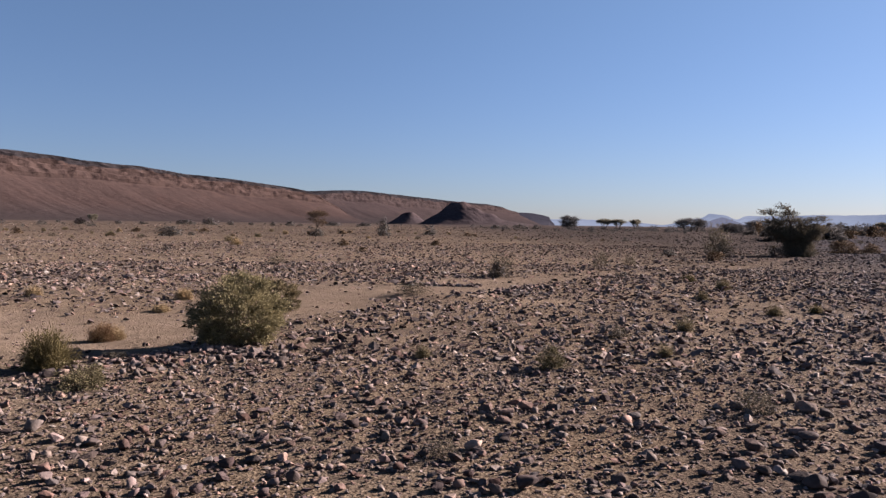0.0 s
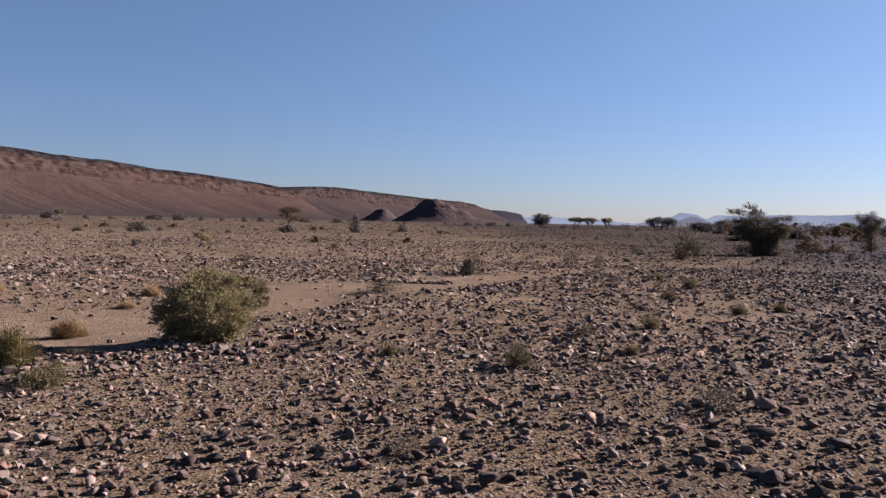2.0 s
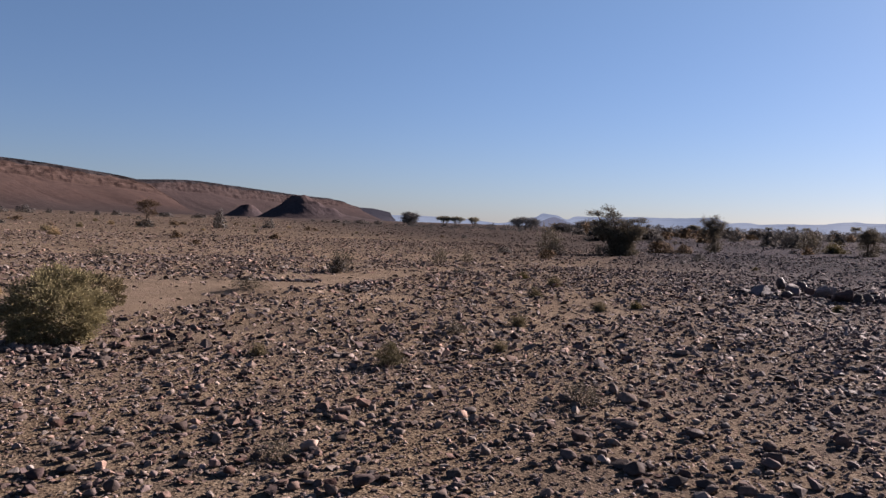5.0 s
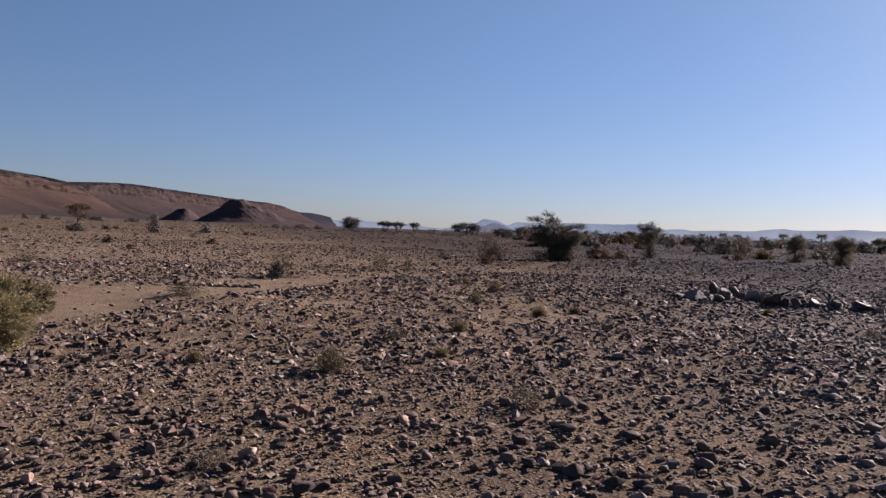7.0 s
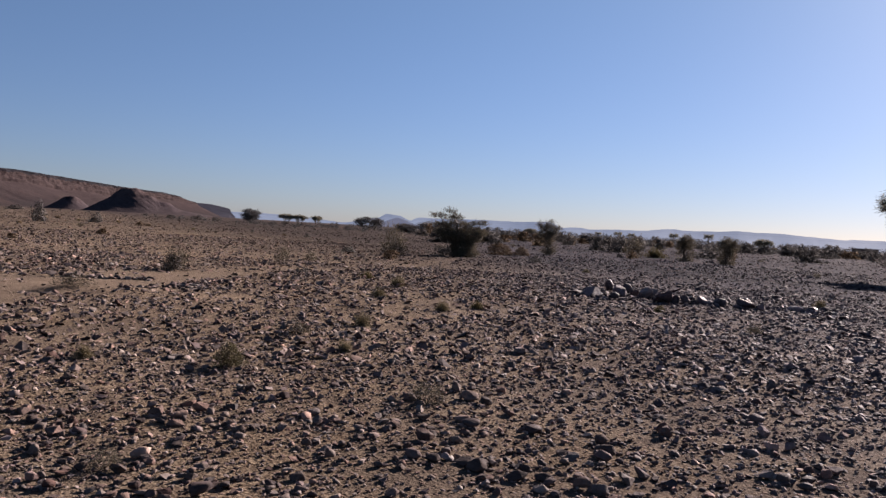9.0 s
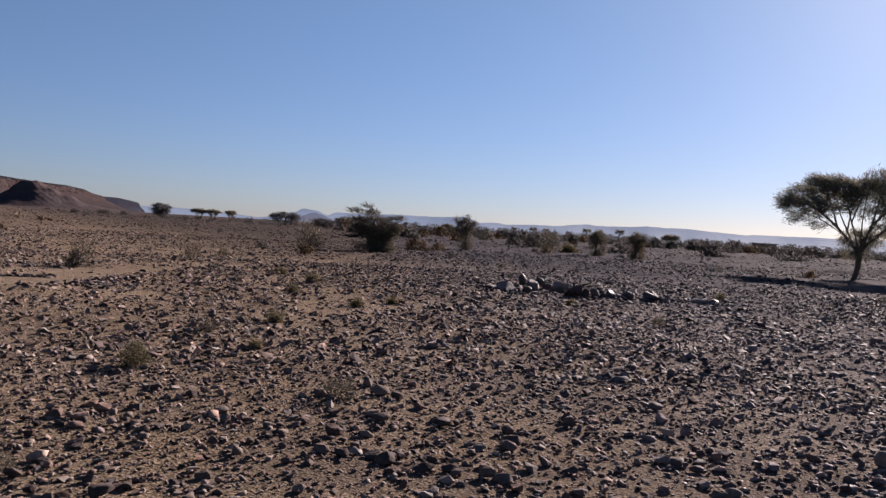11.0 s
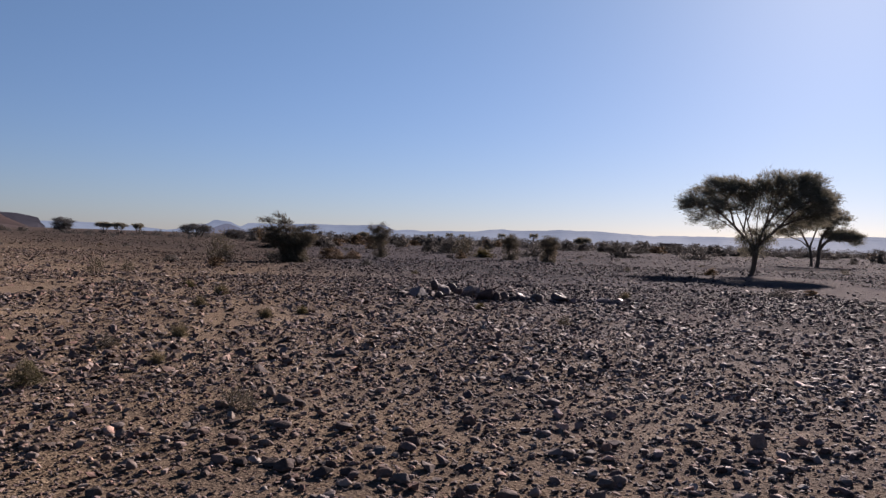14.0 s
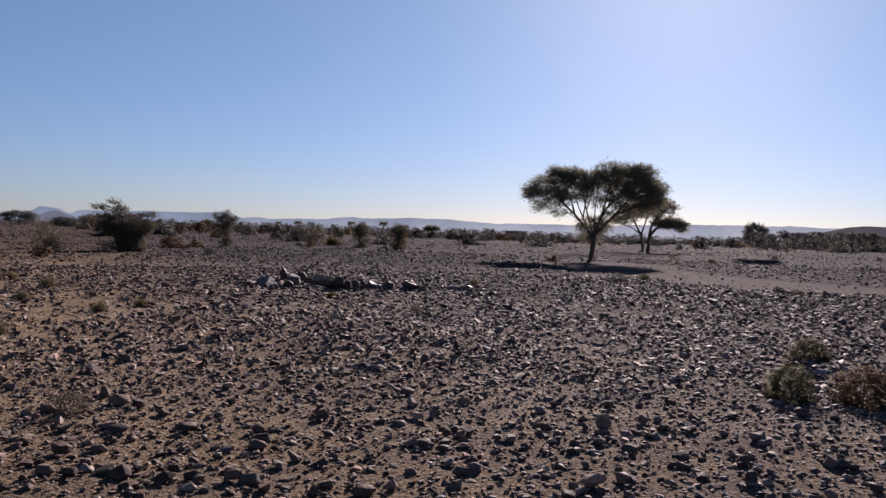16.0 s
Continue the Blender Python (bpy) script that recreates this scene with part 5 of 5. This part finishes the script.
rock(-1.10, 5.03, 0.14, 0.08)
rock(-0.95, 5.09, 0.14, 0.08)
rock(-0.64, 4.72, 0.11, 0.10)
rock(-0.04, 4.90, 0.09, 0.08)
rock(-0.01, 6.44, 0.09, 0.10)
rock(-0.01, 6.08, 0.10, 0.09)
rock(0.07, 6.22, 0.10, 0.06)
rock(-0.99, 5.51, 0.15, 0.08)
rock(-1.62, 5.38, 0.09, 0.09)
rock(-1.64, 4.50, 0.07, 0.06)
rock(-1.15, 4.55, 0.12, 0.08)
rock(-0.13, 5.06, 0.10, 0.08)
rock(0.11, 5.18, 0.11, 0.07)
rock(-1.27, 4.47, 0.10, 0.08)
rock(5.63, 3.25, 0.20, 0.19)
rock(6.32, 3.63, 0.15, 0.10)
rock(5.99, 3.12, 0.12, 0.13)
rock(6.14, 3.07, 0.11, 0.07)
rock(4.28, 2.53, 0.23, 0.15, label="large pale grey rock lying on gravelly soil").data = PALE_MESH[1]
rock(4.50, 2.47, 0.15, 0.10)
rock(5.15, 2.77, 0.15, 0.09)
rock(5.12, 1.92, 0.11, 0.13)
rock(5.51, 2.11, 0.12, 0.10)
rock(6.82, 2.75, 0.20, 0.11)
rock(7.39, 2.35, 0.15, 0.13)
rock(10.24, 3.39, 0.31, 0.12)
rock(6.03, 2.74, 0.18, 0.08)
rock(5.63, 1.35, 0.14, 0.08)
rock(5.24, 1.49, 0.13, 0.08)
rock(6.03, 1.63, 0.12, 0.10)
rock(4.88, 3.07, 0.12, 0.07)
rock(3.01, 3.56, 0.08, 0.09)
rock(3.21, 3.37, 0.18, 0.11)
rock(2.48, 4.27, 0.16, 0.09)
rock(2.80, 5.64, 0.21, 0.08)
rock(3.16, 5.23, 0.20, 0.10)
rock(2.43, 4.59, 0.08, 0.07)
rock(3.40, 4.63, 0.16, 0.12)
rock(4.30, 5.10, 0.14, 0.12)
rock(3.37, 3.95, 0.13, 0.07)
rock(4.22, 3.86, 0.14, 0.09)
rock(2.64, 4.45, 0.10, 0.08)
rock(3.63, 6.53, 0.14, 0.10)
rock(3.23, 6.09, 0.15, 0.10)
rock(3.56, 4.93, 0.15, 0.10)
rock(3.30, 4.52, 0.16, 0.10)
rock(4.22, 4.97, 0.16, 0.13)
rock(3.94, 5.88, 0.13, 0.07)
rock(5.38, 5.19, 0.18, 0.12)
rock(6.02, 6.51, 0.19, 0.09)
boulder(13.70, 17.66, 0.38, 0.35)
boulder(13.61, 16.45, 0.33, 0.33)
boulder(12.30, 17.50, 0.40, 0.24)
boulder(12.17, 16.19, 0.32, 0.23)
boulder(13.25, 15.23, 0.32, 0.29)
boulder(14.29, 15.16, 0.33, 0.21)
boulder(11.91, 16.72, 0.80, 0.32)
boulder(13.57, 18.29, 0.32, 0.39)
boulder(12.47, 16.35, 0.53, 0.44)
boulder(13.27, 16.85, 0.40, 0.31)
boulder(13.34, 16.42, 0.48, 0.36)
boulder(12.98, 15.33, 0.60, 0.40)
boulder(13.48, 15.12, 0.26, 0.32)
boulder(14.15, 15.28, 0.42, 0.24)
boulder(14.31, 14.80, 0.50, 0.32)
boulder(15.14, 14.84, 0.54, 0.30)
boulder(14.87, 15.26, 0.43, 0.30)
boulder(14.83, 14.57, 0.68, 0.39)
boulder(15.02, 14.18, 0.32, 0.21)
boulder(16.01, 14.06, 0.55, 0.21)
boulder(16.82, 14.21, 0.35, 0.16)
boulder(11.69, 17.08, 0.44, 0.18)
boulder(14.27, 15.80, 0.27, 0.24)

rng = np.random.RandomState(7)


def sizes(n, middle, spread, least, most):
    return np.clip(np.exp(rng.normal(np.log(middle), spread, n)), least, most)


# stones large enough to pick up, nearest to the path
x, y = sown(rng, 168, 3.0, 8.5)
longs = sizes(len(x), 0.051, 0.42, 0.034, 0.17)
near_stretch = (np.hypot(x, y) < 6.4) & (longs > 0.088) & (np.degrees(np.arctan2(x, y)) > -30) & (np.degrees(np.arctan2(x, y)) < 80)
single = np.where(near_stretch)[0][:300]
rest_of = np.ones(len(x), bool)
rest_of[single] = False
joined("stones", rng, x[rest_of], y[rest_of], longs[rest_of], MID, "angular dark brown and grey stones strewn on soil")
size, turn, tip, roll, z = lay(rng, x[single], y[single], longs[single])
for k, i in enumerate(single):
    ob = new("stone", FINE_MESH[int(rng.randint(len(FINE_MESH)))])
    ob.matrix_world = Matrix.LocRotScale((x[i], y[i], z[k]), Euler((roll[k], tip[k], turn[k])), size[k])
    ob.parent = ground
# small stones and gravel between them
x, y = sown(rng, 170, 3.0, 9.5)
joined("gravel", rng, x, y, sizes(len(x), 0.034, 0.3, 0.018, 0.05), COARSE, "small broken gravel between larger stones")
# the stony plain farther out
x, y = sown(rng, 122, 8.5, 15)
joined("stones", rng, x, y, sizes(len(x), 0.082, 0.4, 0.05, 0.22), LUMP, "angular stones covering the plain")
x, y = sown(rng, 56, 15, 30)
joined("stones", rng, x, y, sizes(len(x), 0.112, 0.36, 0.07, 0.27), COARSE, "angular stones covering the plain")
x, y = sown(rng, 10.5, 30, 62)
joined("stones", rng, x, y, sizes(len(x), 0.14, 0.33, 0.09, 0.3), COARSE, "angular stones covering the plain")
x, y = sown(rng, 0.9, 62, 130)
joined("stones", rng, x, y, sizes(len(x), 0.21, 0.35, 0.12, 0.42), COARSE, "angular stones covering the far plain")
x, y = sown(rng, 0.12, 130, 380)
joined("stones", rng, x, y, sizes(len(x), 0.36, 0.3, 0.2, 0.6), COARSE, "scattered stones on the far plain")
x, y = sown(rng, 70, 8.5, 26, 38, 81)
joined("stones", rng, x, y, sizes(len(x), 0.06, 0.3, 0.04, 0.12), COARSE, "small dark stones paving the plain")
# round the path and behind it
x, y = sown(rng, 110, 0.25, 3.0, -180, 180)
joined("stones", rng, x, y, sizes(len(x), 0.055, 0.4, 0.03, 0.15), MID, "stones strewn on the soil underfoot")
x, y = sown(rng, 75, 3.0, 9, 81, 326)
joined("stones", rng, x, y, sizes(len(x), 0.058, 0.4, 0.035, 0.2), LUMP, "stones strewn on the soil")
x, y = sown(rng, 2.2, 9, 45, 81, 326)
joined("stones", rng, x, y, sizes(len(x), 0.14, 0.36, 0.08, 0.4), COARSE, "stones strewn on the plain")


# rows of stones along the edges of the wash, and rubble round the boulders
def row(line, count, off, least, most, label):
    ends = np.array(line)
    s = np.sort(rng.uniform(0, len(line) - 1, count))
    k = np.minimum(s.astype(int), len(line) - 2)
    p = ends[k] + (ends[k + 1] - ends[k]) * (s - k)[:, None] + rng.normal(0, off, (count, 2))
    joined("rubble", rng, p[:, 0], p[:, 1], rng.uniform(least, most, count), MID, label)


EDGE = "loose stones lining the edge of a sandy wash"
row([(-3.5, 7.9), (-3.1, 8.7), (-2.85, 9.25), (-2.4, 9.35), (-1.9, 9.0), (-1.5, 8.85)], 330, 0.13, 0.06, 0.15, EDGE)
row([(-1.65, 10.3), (-1.29, 10.8), (-0.85, 10.95), (-0.5, 10.9)], 90, 0.12, 0.06, 0.14, EDGE)
row([(-0.2, 19.7), (0.65, 19.9), (1.5, 19.75)], 60, 0.1, 0.1, 0.26, EDGE)
row([(1.5, 17.1), (2.2, 17.9), (3.2, 18.6)], 70, 0.25, 0.1, 0.25, EDGE)
row([(11.6, 17.1), (17.0, 13.9)], 260, 0.36, 0.1, 0.28, "broken stones round a row of boulders")
